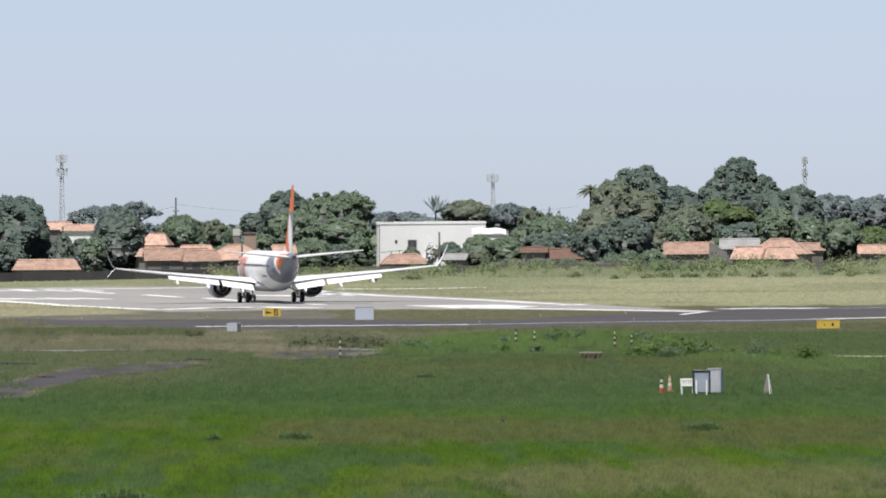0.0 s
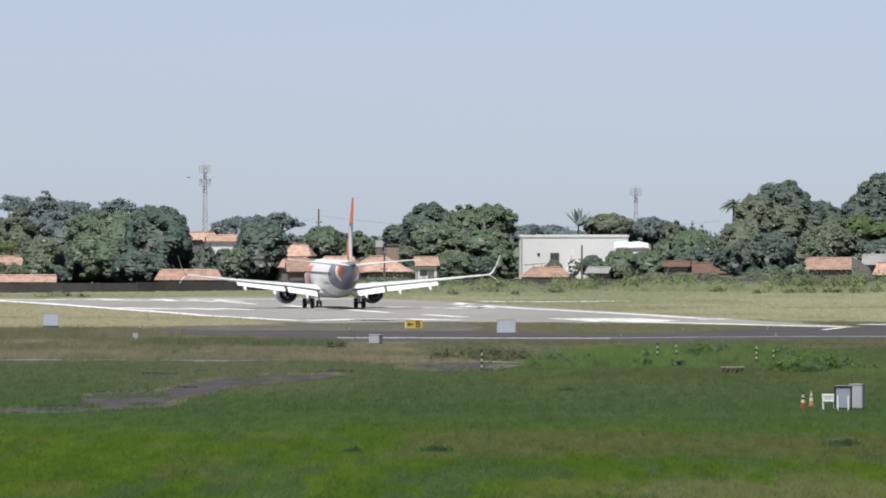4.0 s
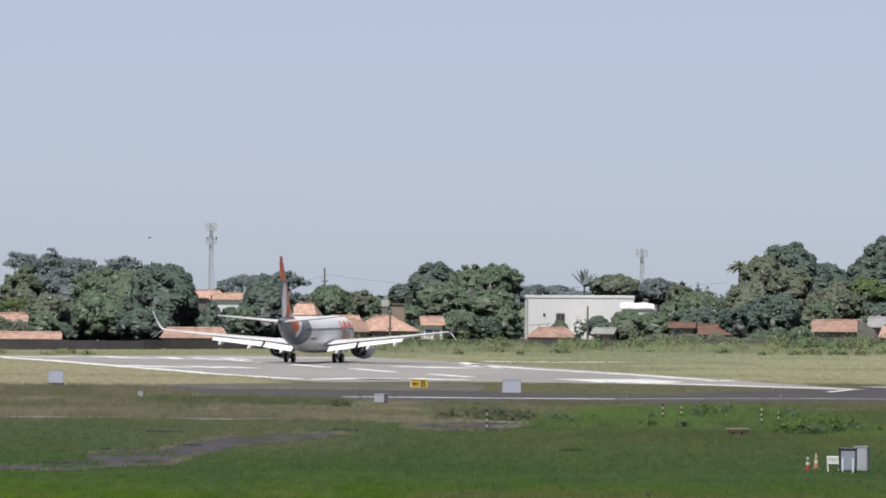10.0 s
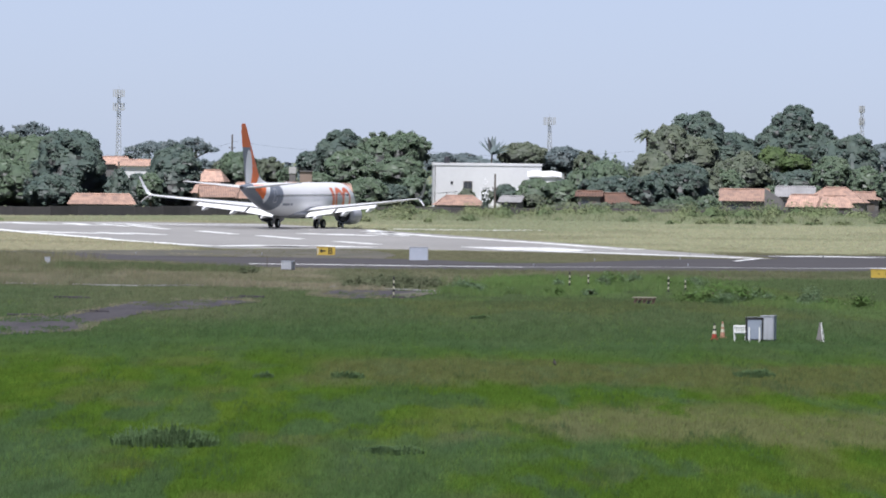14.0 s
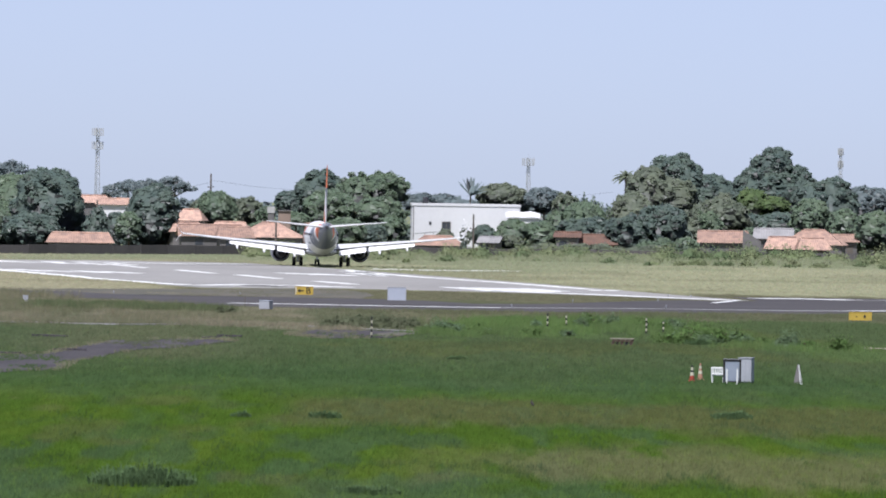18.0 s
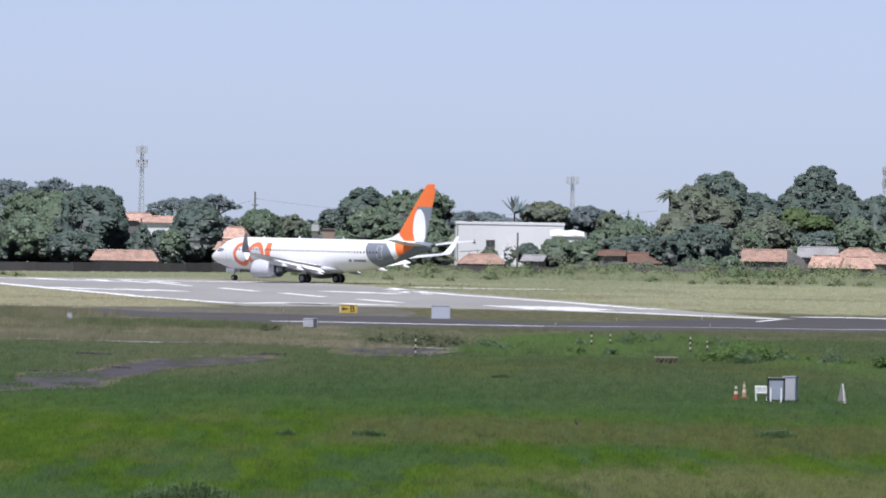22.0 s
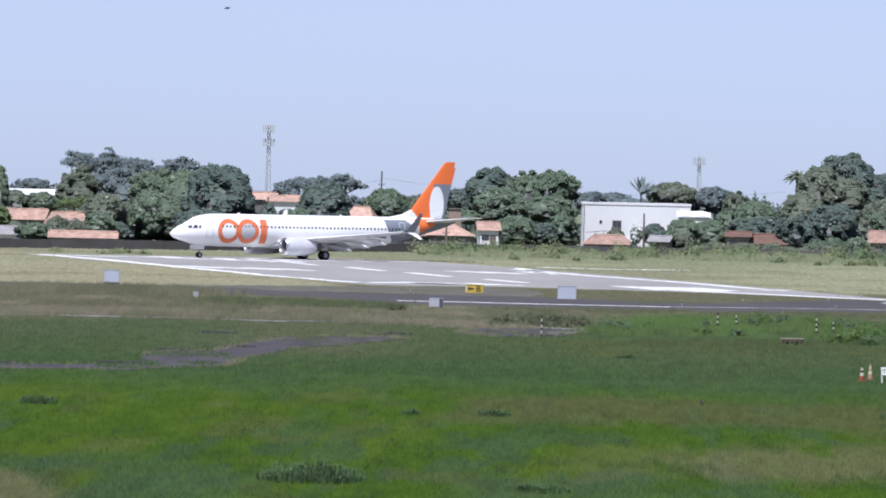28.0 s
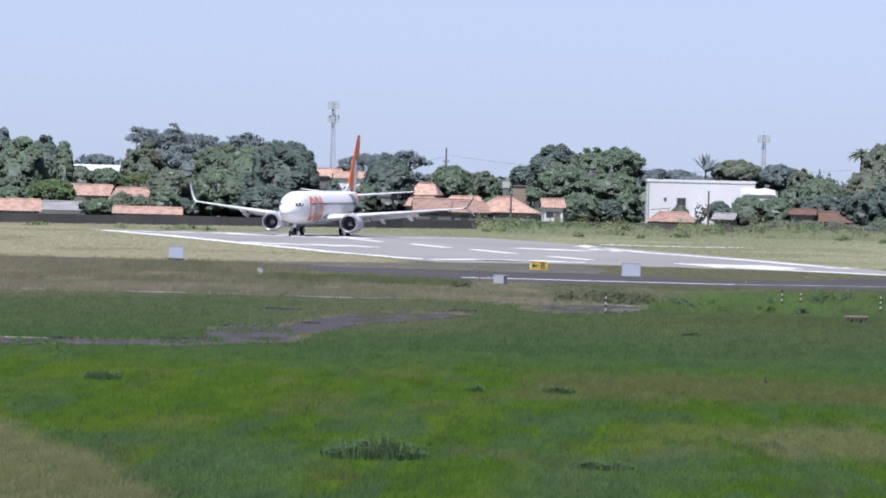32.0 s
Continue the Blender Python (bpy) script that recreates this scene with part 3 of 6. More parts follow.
def turf():
    off_road = lambda x, y: ~(inside(x, y, ROAD) | inside(x, y, ROAD_EAST))
    # the sward up to the taxiway
    x, y = field(-0.074, 0.073, 260, 520, 84000, 1)
    ok = off_road(x, y)
    blades("lawn_grass", x[ok], y[ok], 0.17, 0.026, 3, 11, "short green lawn grass", 0.6, vary=0.30)
    x, y = field(-0.074, 0.073, 500, 790, 42000, 2)
    x, y = clear(x, y)
    ok = off_road(x, y)
    blades("meadow_grass", x[ok], y[ok], 0.20, 0.045, 3, 21, "green and brownish meadow grass", 0.6, vary=0.26)
    rng = np.random.default_rng(5)
    # drifts of taller tufts
    x, y = field(-0.074, 0.073, 285, 640, 30000, 61)
    ok = off_road(x, y)
    x, y = x[ok], y[ok]
    drift = cloud(x, y, 1.6, 16, 21)
    ok = drift > 0.35
    blades("tussock_grass", x[ok], y[ok], 0.26, 0.026, 5, 62, "darker tufts of longer grass", 0.5, 0.9, 2.0, BLUE, 0.55)
    ok = drift < -0.4
    blades("tussock_grass", x[ok], y[ok], 0.24, 0.022, 5, 63, "pale tufts of longer grass", 0.5, 1.25, 2.0, LIME, 0.3)
    ok = (rng.uniform(0, 1, len(x)) < 0.05) & (cloud(x, y, 6, 20, 22) > -0.2)
    blades("tall_grass", x[ok], y[ok], 0.34, 0.018, 4, 16, "scattered tall grass stalks", 0.4, 1.3, 2.5)
    # dry seeding stands
    x, y = field(-0.074, 0.073, 285, 400, 60000, 13)
    c = growth(x, y)
    ok = c[:, 0] > 0.115
    blades("dry_grass", x[ok], y[ok], 0.34, 0.016, 4, 14, "tall dry grass with pale seed heads", 0.3, 1.08, 3.0, DRY, 0.6)
    # the yellowish band
    x, y = rng.uniform(-6, 36, 9000), rng.uniform(402, 464, 9000)
    c = growth(x, y)
    ok = (c[:, 0] > 0.078) & (c[:, 1] < 0.112)
    blades("tan_grass", x[ok], y[ok], 0.18, 0.026, 5, 72, "band of yellowish brown unmown grass", 0.5, 1.05, 2.5)
    # turf creeping over the old road
    x, y = field(-0.074, 0.012, 478, 668, 30000, 6)
    road = inside(x, y, ROAD) | inside(x, y, ROAD_EAST)
    over = road & (cloud(x, y, 2.6, 16, 24) > 0.22)
    blades("creeping_grass", x[over], y[over], 0.15, 0.06, 4, 24, "thin grass growing over the old road", 0.9)
    # pale straw along the road's edge
    for k, way in enumerate((ROAD, ROAD_EAST)):
        a = np.array(way + way[:1], float)
        seg = np.linspace(0, len(way) - 1e-6, 1500)
        i = seg.astype(int)
        p = a[i] + (a[i + 1] - a[i]) * (seg - i)[:, None] + rng.normal(0, 1, (1500, 2)) * (0.25, 1.6)
        ok = cloud(p[:, 0], p[:, 1], 2.5, 9, 25) > -0.1
        blades("straw_fringe", p[ok, 0], p[ok, 1], 0.22, 0.04, 4, 75 + k, "straw-coloured grass fringing the old road", 0.5, 1.0, 2.0, SEED, 0.75)
    # lush growth round the striped poles, in ragged drifts
    k = rng.integers(0, 9, 20000)
    mids = np.array([(9.5, 650, 2.2, 8), (13, 655, 2.0, 9), (16.5, 676, 2.6, 12), (20.5, 690, 3.0, 14), (24.5, 655, 1.8, 12), (27.0, 650, 2.0, 10), (22, 715, 4.0, 12), (31, 615, 2.6, 8), (14, 700, 3.5, 12)])[k]
    x, y = mids[:, 0] + mids[:, 2] * rng.normal(0, 0.8, 20000), mids[:, 1] + mids[:, 3] * rng.normal(0, 0.8, 20000)
    ok = (cloud(x, y, 2.2, 9, 26) > -0.1) & beside_poles(x, y, 0.35)
    blades("lush_grass", x[ok], y[ok], 0.48, 0.05, 3, 18, "lush green weeds round the striped poles", 0.5, 1.05, 1.5, HERB, 0.6)
    # stands of taller grass before the taxiway
    for x0, x1, y0, y1, tall, own, seed, words in ((-62, -7, 664, 700, 0.42, SEED, 51, "tall brownish seeding grass"), (-27, -8, 736, 760, 0.55, MEADOW, 52, "ridge of taller dark green grass"), (-64, -9, 690, 775, 0.42, VERGE, 53, "tall brownish seeding grass"), (-11, 2.5, 655, 676, 0.32, SEED, 54, "pale dry grass beside the old road"),
                                                   (-2, 60, 735, 768, 0.26, OLIVE, 55, "dull grass along the taxiway"), (6, 24, 596, 632, 0.20, MEADOW, 56, "taller green meadow grass"), (-62, -22, 775, 812, 0.75, VERGE, 57, "tall seeding grass that hides the taxiway's edge")):
        n = int(170 * (x1 - x0))
        q = rng.uniform(0, 1, n)
        x = x0 + (x1 - x0) * q
        y = y0 + (y1 - y0) * rng.uniform(0, 1, n)
        ok = (cloud(x, y, 5.0, 12, seed) > -0.25) & (rng.uniform(0, 1, n) < np.minimum(1, 6 * np.minimum(q, 1 - q)))
        x, y = clear(x[ok], y[ok])
        blades("tall_grass", x, y, tall, 0.045, 5, seed, words, 0.45, 1.0, 3.0, own, 0.5)
    # tall pale grass before the boundary wall
    x = 112 - 122 * rng.uniform(0, 1, 17000) ** 1.1
    y = np.interp(x, [a for a, b in WALL_WAY], [b for a, b in WALL_WAY]) - 2 - 60 * rng.uniform(0, 1, len(x)) ** 1.6
    ok = cloud(x, y, 9, 30, 27) > -0.25
    blades("tall_pale_grass", x[ok], y[ok], 0.85, 0.07, 4, 19, "tall pale green grass at the airfield's edge", 0.4, 1.0, 1.5, SCRUB, 0.6)
    # between taxiway and runway, and beyond
    x, y = field(-0.072, 0.074, 822, 915, 22000, 3)
    x, y = clear(x, y)
    blades("verge_grass", x, y, 0.07, 0.10, 3, 32, "straw-coloured and dull green grass between taxiway and runway")
    x, y = field(-0.05, 0.006, 820, 886, 5000, 33)
    ok = inside(x, y, SHOULDER) & (cloud(x, y, 5, 24, 34) > 0.0)
    blades("shoulder_grass", x[ok], y[ok], 0.06, 0.09, 3, 34, "thin dull grass growing over the worn shoulder")
    x, y = field(-0.074, 0.078, 900, 1330, 44000, 7)
    x, y = clear(x, y)
    blades("straw_grass", x, y, 0.16, 0.14, 3, 41, "bleached straw-coloured grass beyond the runway", vary=0.10)


def shrub(name, x, y, r, h, material, seed, label, n=260, leaf=0.30, flat=1.0):
    """A low bush: stems and a ragged heap of leaves."""
    rng = np.random.default_rng(seed)
    u = rng.normal(0, 1, (n, 3))
    u /= np.linalg.norm(u, axis=1)[:, None]
    u[:, 2] = np.abs(u[:, 2])
    k = rng.uniform(0.55, 1.08, n)[:, None]
    lump = 1 + 0.25 * np.sin(3 * u[:, :1] + seed) + 0.2 * np.sin(5 * u[:, 1:2] + 2 * seed)
    c = u * k * lump * np.array([r, r * flat, h * 0.92])
    a, b = rng.normal(0, 1, (n, 3)), rng.normal(0, 1, (n, 3))
    s = leaf * rng.uniform(0.6, 1.3, n)[:, None]
    a, b = a / np.linalg.norm(a, axis=1)[:, None] * s, b / np.linalg.norm(b, axis=1)[:, None] * s * 0.8
    v = np.stack([c - a, c + b * 0.7, c + a, c - b * 0.7], 1).reshape(-1, 3)
    v[:, 2] = np.maximum(v[:, 2], 0.01)
    th = thing(name, pose(x, y, 0), label, "bush")
    heart = orb(np.array([0, 0, 0.0]), np.array([r, r * flat, h * 0.92]) * 0.62, 9, rng)
    heart[:, 2] = np.maximum(heart[:, 2], 0.01)
    v = np.concatenate([v, heart])
    lo = soup("leaves", v, np.arange(len(v)), material, quads=True)
    lo.parent = th
    bm = bmesh.new()
    for i in range(4):
        q = rng.uniform(0, 6.28)
        rod(bm, (0, 0, -0.05), (0.5 * r * math.cos(q), 0.5 * r * math.sin(q), 0.6 * h), 0.04, 0.02, 5)
    part("stem", bm, "bark", th)
    return th


# ---- trees, bushes and palms ----
def orb(c, r, k=7, rng=None):
    """Corner points of the faces of a small rough ball; with rng the faces stand askew, like sprays of leaves."""
    th, ph = np.linspace(0.05, np.pi - 0.05, k), np.linspace(0, 2 * np.pi, k + 2)
    g = np.stack([np.sin(th)[:, None] * np.cos(ph), np.sin(th)[:, None] * np.sin(ph), np.cos(th)[:, None] * np.ones_like(ph)], -1) * r + c
    q = np.stack([g[:-1, :-1], g[1:, :-1], g[1:, 1:], g[:-1, 1:]], 2).reshape(-1, 4, 3)
    if rng is not None:
        m = q.mean(1, keepdims=True)
        q = m + 1.25 * (q - m) + rng.normal(0, 0.11, q.shape)
    return q.reshape(-1, 3)


def tree(x, y, domes, leaf, seed, label, form="dome", size=0.15, name="tree"):
    """A tree: tapered trunk, limbs, and a crown of leaf clumps on boughs. domes: (x, height, half width, lowest leaves) of each head of the crown."""
    rng = np.random.default_rng(seed)
    th = thing(name, pose(x, y, 0), label, name)
    lobes, cores = [], []
    for dx, h, w, low in domes:
        at = np.array([dx - x, 0.0, 0.0])
        zc, rz = (h + low) / 2, (h - low) / 2
        if form == "flat":
            for i in range(9 + int(2.6 * w)):
                a, q = rng.uniform(0, 2 * np.pi), np.sqrt(rng.uniform(0.02, 1))
                rad = rng.uniform(0.20, 0.36) * w
                out = (w - rad) * q
                lobes.append((at + [out * np.cos(a), out * np.sin(a), h - 0.22 * rad - rz * (0.9 * q * q + 0.8 * rng.uniform(0, 1) ** 2)], rad * np.array([1, 1, 0.30]), 0.5))
        elif form == "upright":
            for i in range(12 + int(7 * w)):
                a, q = rng.uniform(0, 2 * np.pi), np.sqrt(rng.uniform(0, 1))
                rad, tall = rng.uniform(0.20, 0.38), rng.uniform(0.9, 1.8)
                lobes.append((at + [w * q * np.cos(a), w * q * np.sin(a), h - tall - rz * (0.7 * q * q + 0.5 * rng.uniform(0, 1))], np.array([rad, rad, tall]), 0.6))
            cores.append((at + [0, 0, zc - 0.35 * rz], np.array([w * 0.78, w * 0.7, rz * 0.75])))
        else:
            open_crown = form == "loose"
            R = np.array([w, w * 0.9, rz])
            n = (18 if open_crown else 22) + int(6.0 * w)
            for i in range(n):
                v = 1 - 2 * (i + 0.5) / n
                if v < -0.8:
                    continue
                a = 2.4 * i + rng.normal(0, 0.35)
                u = np.array([np.sqrt(1 - v * v) * np.cos(a), np.sqrt(1 - v * v) * np.sin(a), v])
                u /= np.sum(np.abs(u) ** 2.4) ** (1 / 2.4)
                rad = (rng.uniform(0.13, 0.30) if open_crown else rng.uniform(0.15, 0.34)) * min(w, 1.3 * rz)
                c = at + [0, 0, zc] + u * np.maximum(R - rad * 0.8, 0.1) * (rng.uniform(0.80, 1.17) if open_crown else rng.uniform(0.92, 1.10))
                lobes.append((c, rad * np.array([1.1, 1.1, 0.66 if open_crown else 0.8]), 0.78 if open_crown else 0.95))
            cores.append((at + [0, 0, zc], R * (0.84 if open_crown else 0.95)))
    vs = [orb(c, r, int(8 + 4 * r[0]), rng) for c, r in cores] + [orb(c, r * heart, int(6 + 4 * r[0]), rng) for c, r, heart in lobes if r[0] > 0.4]
    for c, r, heart in lobes + [(c, r, 1.0) for c, r in cores]:
        m = max(7, int(15 * r[0] ** 1.5))
        u = rng.normal(0, 1, (m, 3))
        u[:, 2] = u[:, 2] * 0.9 + 0.25
        u /= np.linalg.norm(u, axis=1)[:, None]
        mid = c + u * r * 0.88
        cr = rng.uniform(0.20, 0.44, m) * min(max(r[0], 0.5), 1.3)
        per = np.maximum(3, (45 * cr * cr).astype(int))
        mid, rad = np.repeat(mid, per, 0), np.repeat(cr, per)[:, None]
        k = len(mid)
        d = rng.normal(0, 1, (k, 3))
        d[:, 2] += 0.3
        d /= np.linalg.norm(d, axis=1)[:, None]
        p = mid + d * rad * rng.uniform(0.5, 1.25, k)[:, None] * np.array([1, 1, 0.8 if form != "upright" else 1.6])
        nn = d + rng.normal(0, 0.5, (k, 3))
        a = np.cross(nn, rng.normal(0, 1, (k, 3)))
        a /= np.linalg.norm(a, axis=1)[:, None] + 1e-6
        b = np.cross(nn, a)
        b /= np.linalg.norm(b, axis=1)[:, None] + 1e-6
        s = size * rng.uniform(0.6, 1.35, k)[:, None]
        vs.append(np.stack([p - a * s, p - b * s * 0.6, p + a * s, p + b * s * 0.6], 1).reshape(-1, 3))
    v = np.concatenate(vs)
    v[:, 2] = np.maximum(v[:, 2], 0.02)
    crown = soup("crown", v, np.arange(len(v)), leaf, quads=True)
    crown.parent = th
    dx, h, w, low = domes[0]
    bm = bmesh.new()
    r0 = 0.05 * w + 0.10
    rod(bm, (0, 0, -0.1), (0.1, 0, max(h * 0.5, (h + low) / 2)), r0, r0 * 0.55, 8)
    for c, r, heart in lobes[::max(1, len(lobes) // 7)]:
        rod(bm, (0.06, 0, max(0.3, min(low + 0.3, c[2] - 0.5))), tuple(c), r0 * 0.42, r0 * 0.14, 6)
    part("trunk", bm, "bark", th)
    return th


def palm(x, y, h, seed, leaf="leaf_e", span=2.6, upright=False):
    """upright: a young palm whose fronds stand like a fan."""
    rng = random.Random(seed)
    th = thing("palm_tree", pose(x, y, 0), "young palm with upright grey-green fronds" if upright else "slender palm with drooping grey-green fronds", "palm")
    foot = h - span * (0.85 if upright else 0.25)
    bm = rod(bmesh.new(), (0, 0, -0.1), (0.25, 0.1, foot), 0.20, 0.13, 8)
    part("trunk", bm, "bark", th)
    for i in range(17 if upright else 16):
        a, up = rng.uniform(0, 6.283), rng.uniform(0.3, 1.5) if upright else rng.uniform(-0.2, 1.1)
        d = Vector((math.cos(a), math.sin(a), 0))
        side = Vector((-d.y, d.x, 0))
        rows = []
        for k in range(6):
            q = k / 5
            p = Vector((0.25, 0.1, foot)) + d * span * q * math.cos(up) + Vector((0, 0, span * (q * math.sin(up) - (0.12 if upright else 0.55) * q * q)))
            wd = (0.42 if upright else 0.32) * math.sin(math.pi * (0.12 + 0.85 * q))
            rows.append([p + side * wd - Vector((0, 0, wd * 0.5)), p, p - side * wd - Vector((0, 0, wd * 0.5))])
        bm = bmesh.new()
        vs = [[bm.verts.new(p) for p in r] for r in rows]
        for r, s in zip(vs, vs[1:]):
            bm.faces.new((r[0], r[1], s[1], s[0]))
            bm.faces.new((r[1], r[2], s[2], s[1]))
        part("frond", bm, leaf, th)


# x, y, height, half width, lowest leaves, leaf, form
WEST_TREES = [
    (-92.6, 1400, 11.8, 3.5, 0.3, "leaf_a", "dome"),
    (-94.0, 1480, 12.2, 2.4, 3.7, "leaf_e", "dome"),
    (-79.3, 1292, 10.8, 4.0, 1.6, "leaf_b", "dome"),
    (-83.8, 1430, 11.7, 2.5, 4.2, "leaf_a", "loose"),
    (-76.0, 1345, 10.6, 1.5, 3.8, "leaf_b", "dome"),
    (-72.0, 1246, 5.3, 3.1, 2.2, "leaf_d", "dome"),
    (-77.8, 1250, 4.2, 2.3, 1.9, "leaf_b", "dome"),
    (-89.8, 1700, 8.2, 3.6, 5.2, "leaf_e", "loose"),
    (-78.3, 1430, 6.7, 2.5, 3.0, "leaf_c", "dome"),
    (-74.0, 1430, 6.4, 2.3, 3.1, "leaf_b", "dome"),
    (-67.0, 1390, 6.2, 3.1, 4.0, "leaf_d", "flat"),
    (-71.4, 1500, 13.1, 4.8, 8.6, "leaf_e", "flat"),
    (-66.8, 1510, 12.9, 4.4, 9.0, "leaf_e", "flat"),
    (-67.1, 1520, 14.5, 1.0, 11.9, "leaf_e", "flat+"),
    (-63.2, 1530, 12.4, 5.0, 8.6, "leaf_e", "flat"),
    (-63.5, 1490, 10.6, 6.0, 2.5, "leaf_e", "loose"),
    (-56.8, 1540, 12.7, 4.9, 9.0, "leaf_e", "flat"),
    (-70.4, 1470, 10.4, 3.9, 2.4, "leaf_c", "loose"),
]
WEST_FRONT_TREES = [
    (-56.0, 1440, 10.4, 5.0, 2.2, "leaf_b", "loose"),
    (-61.8, 1380, 6.6, 3.4, 1.9, "leaf_c", "dome"),
    (-41.4, 1292, 11.2, 5.0, 1.9, "leaf_a", "dome"),
    (-47.0, 1330, 10.3, 4.2, 1.7, "leaf_b", "dome"),
    (-50.5, 1300, 7.1, 4.2, 1.2, "leaf_b", "dome"),
    (-43.3, 1270, 5.0, 4.0, 1.2, "leaf_a", "dome"),
    (-57.8, 1275, 4.2, 2.4, 1.1, "leaf_b", "dome"),
    (-64.5, 1232, 2.9, 2.6, 0.9, "leaf_b", "loose"),
    (-59.1, 1236, 3.2, 1.7, 1.2, "leaf_c", "loose"),
    (-64.5, 1290, 3.5, 1.5, 1.0, "leaf_c", "dome"),
]
MIDDLE_TREES = [
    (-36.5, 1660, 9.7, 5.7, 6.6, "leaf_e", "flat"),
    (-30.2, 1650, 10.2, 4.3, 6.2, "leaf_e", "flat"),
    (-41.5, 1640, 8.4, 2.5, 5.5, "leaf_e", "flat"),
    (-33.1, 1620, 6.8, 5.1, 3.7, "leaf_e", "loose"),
    (-26.7, 1292, 9.2, 3.8, 1.6, "leaf_a", "dome"),
    (-24.9, 1430, 7.1, 2.3, 2.9, "leaf_e", "loose"),
    (-18.4, 1360, 8.2, 2.9, 3.9, "leaf_b", "dome"),
    (-21.9, 1400, 6.7, 1.2, 3.6, "leaf_c", "dome"),
    (-14.6, 1450, 7.3, 2.5, 3.5, "leaf_c", "loose"),
    (-11.4, 1420, 6.0, 1.6, 3.8, "leaf_b", "loose"),
    (-29.7, 1280, 5.3, 1.8, 1.9, "leaf_b", "dome"),
]
CENTRE_TREES = [
    (-3.1, 1500, 11.7, 4.1, 4.0, "leaf_a", "dome"),
    (-8.1, 1490, 8.2, 2.6, 4.0, "leaf_a", "dome+"),
    (2.8, 1480, 11.3, 3.5, 5.2, "leaf_b", "loose"),
    (7.2, 1490, 11.6, 4.3, 5.3, "leaf_b", "loose+"),
    (-1.5, 1415, 8.8, 4.1, 3.6, "leaf_b", "dome"),
    (5.9, 1400, 7.9, 4.5, 3.9, "leaf_b", "loose"),
    (0.7, 1320, 4.8, 3.0, 0.9, "leaf_b", "dome"),
    (7.9, 1340, 5.3, 2.5, 1.1, "leaf_b", "loose"),
    (4.9, 1325, 3.8, 2.2, 1.1, "leaf_a", "dome"),
    (-6.7, 1400, 5.1, 2.3, 3.4, "leaf_b", "dome"),
]
BEHIND_TREES = [
    (14.0, 1570, 8.2, 3.3, 5.1, "leaf_e", "loose"),
    (18.3, 1600, 7.9, 2.6, 5.1, "leaf_e", "dome"),
    (27.5, 1545, 10.0, 4.1, 6.5, "leaf_c", "dome"),
    (35.5, 1570, 9.4, 2.9, 5.6, "leaf_e", "dome"),
    (32.8, 1600, 8.4, 3.0, 5.4, "leaf_e", "loose"),
    (22.0, 1580, 7.0, 4.9, 5.3, "leaf_e", "loose"),
    (40.7, 1540, 7.6, 3.8, 4.9, "leaf_e", "loose"),
    (37.0, 1480, 8.8, 2.2, 5.1, "leaf_c", "loose"),
    (21.3, 1330, 4.0, 1.8, 1.5, "leaf_a", "dome"),
    (15.8, 1338, 3.3, 1.3, 1.3, "leaf_c", "loose"),
    (25.5, 1320, 5.0, 2.6, 1.2, "leaf_b", "dome"),
    (29.4, 1320, 4.7, 2.5, 1.1, "leaf_b", "dome"),
    (24.4, 1300, 2.9, 2.1, 1.0, "leaf_c", "loose"),
    (18.3, 1306, 3.6, 0.9, 1.6, "leaf_c", "loose"),
]
EAST_TREES = [
    (36.0, 1330, 9.8, 4.3, 3.9, "leaf_b", "upright"),
    (32.4, 1335, 7.6, 2.2, 3.0, "leaf_b", "upright+"),
    (41.4, 1335, 8.6, 2.5, 2.9, "leaf_c", "upright"),
    (36.8, 1320, 5.4, 4.9, 1.8, "leaf_a", "dome"),
    (53.7, 1440, 15.2, 4.9, 5.8, "leaf_a", "dome"),
    (59.0, 1450, 12.1, 4.0, 4.8, "leaf_a", "dome+"),
    (60.6, 1420, 9.2, 2.3, 4.0, "leaf_c", "dome"),
    (46.8, 1370, 13.1, 3.3, 6.1, "leaf_c", "dome"),
    (50.7, 1372, 11.4, 3.4, 4.4, "leaf_c", "dome+"),
    (43.0, 1330, 9.3, 3.0, 3.0, "leaf_c", "dome"),
    (46.9, 1315, 7.5, 3.9, 1.0, "leaf_a", "dome"),
    (41.7, 1308, 6.0, 3.4, 1.3, "leaf_a", "loose"),
    (50.3, 1318, 6.3, 2.8, 0.9, "leaf_c", "loose"),
    (56.8, 1345, 8.5, 4.0, 3.8, "leaf_c", "dome"),
    (54.1, 1330, 6.6, 2.5, 2.9, "leaf_b", "loose"),
]
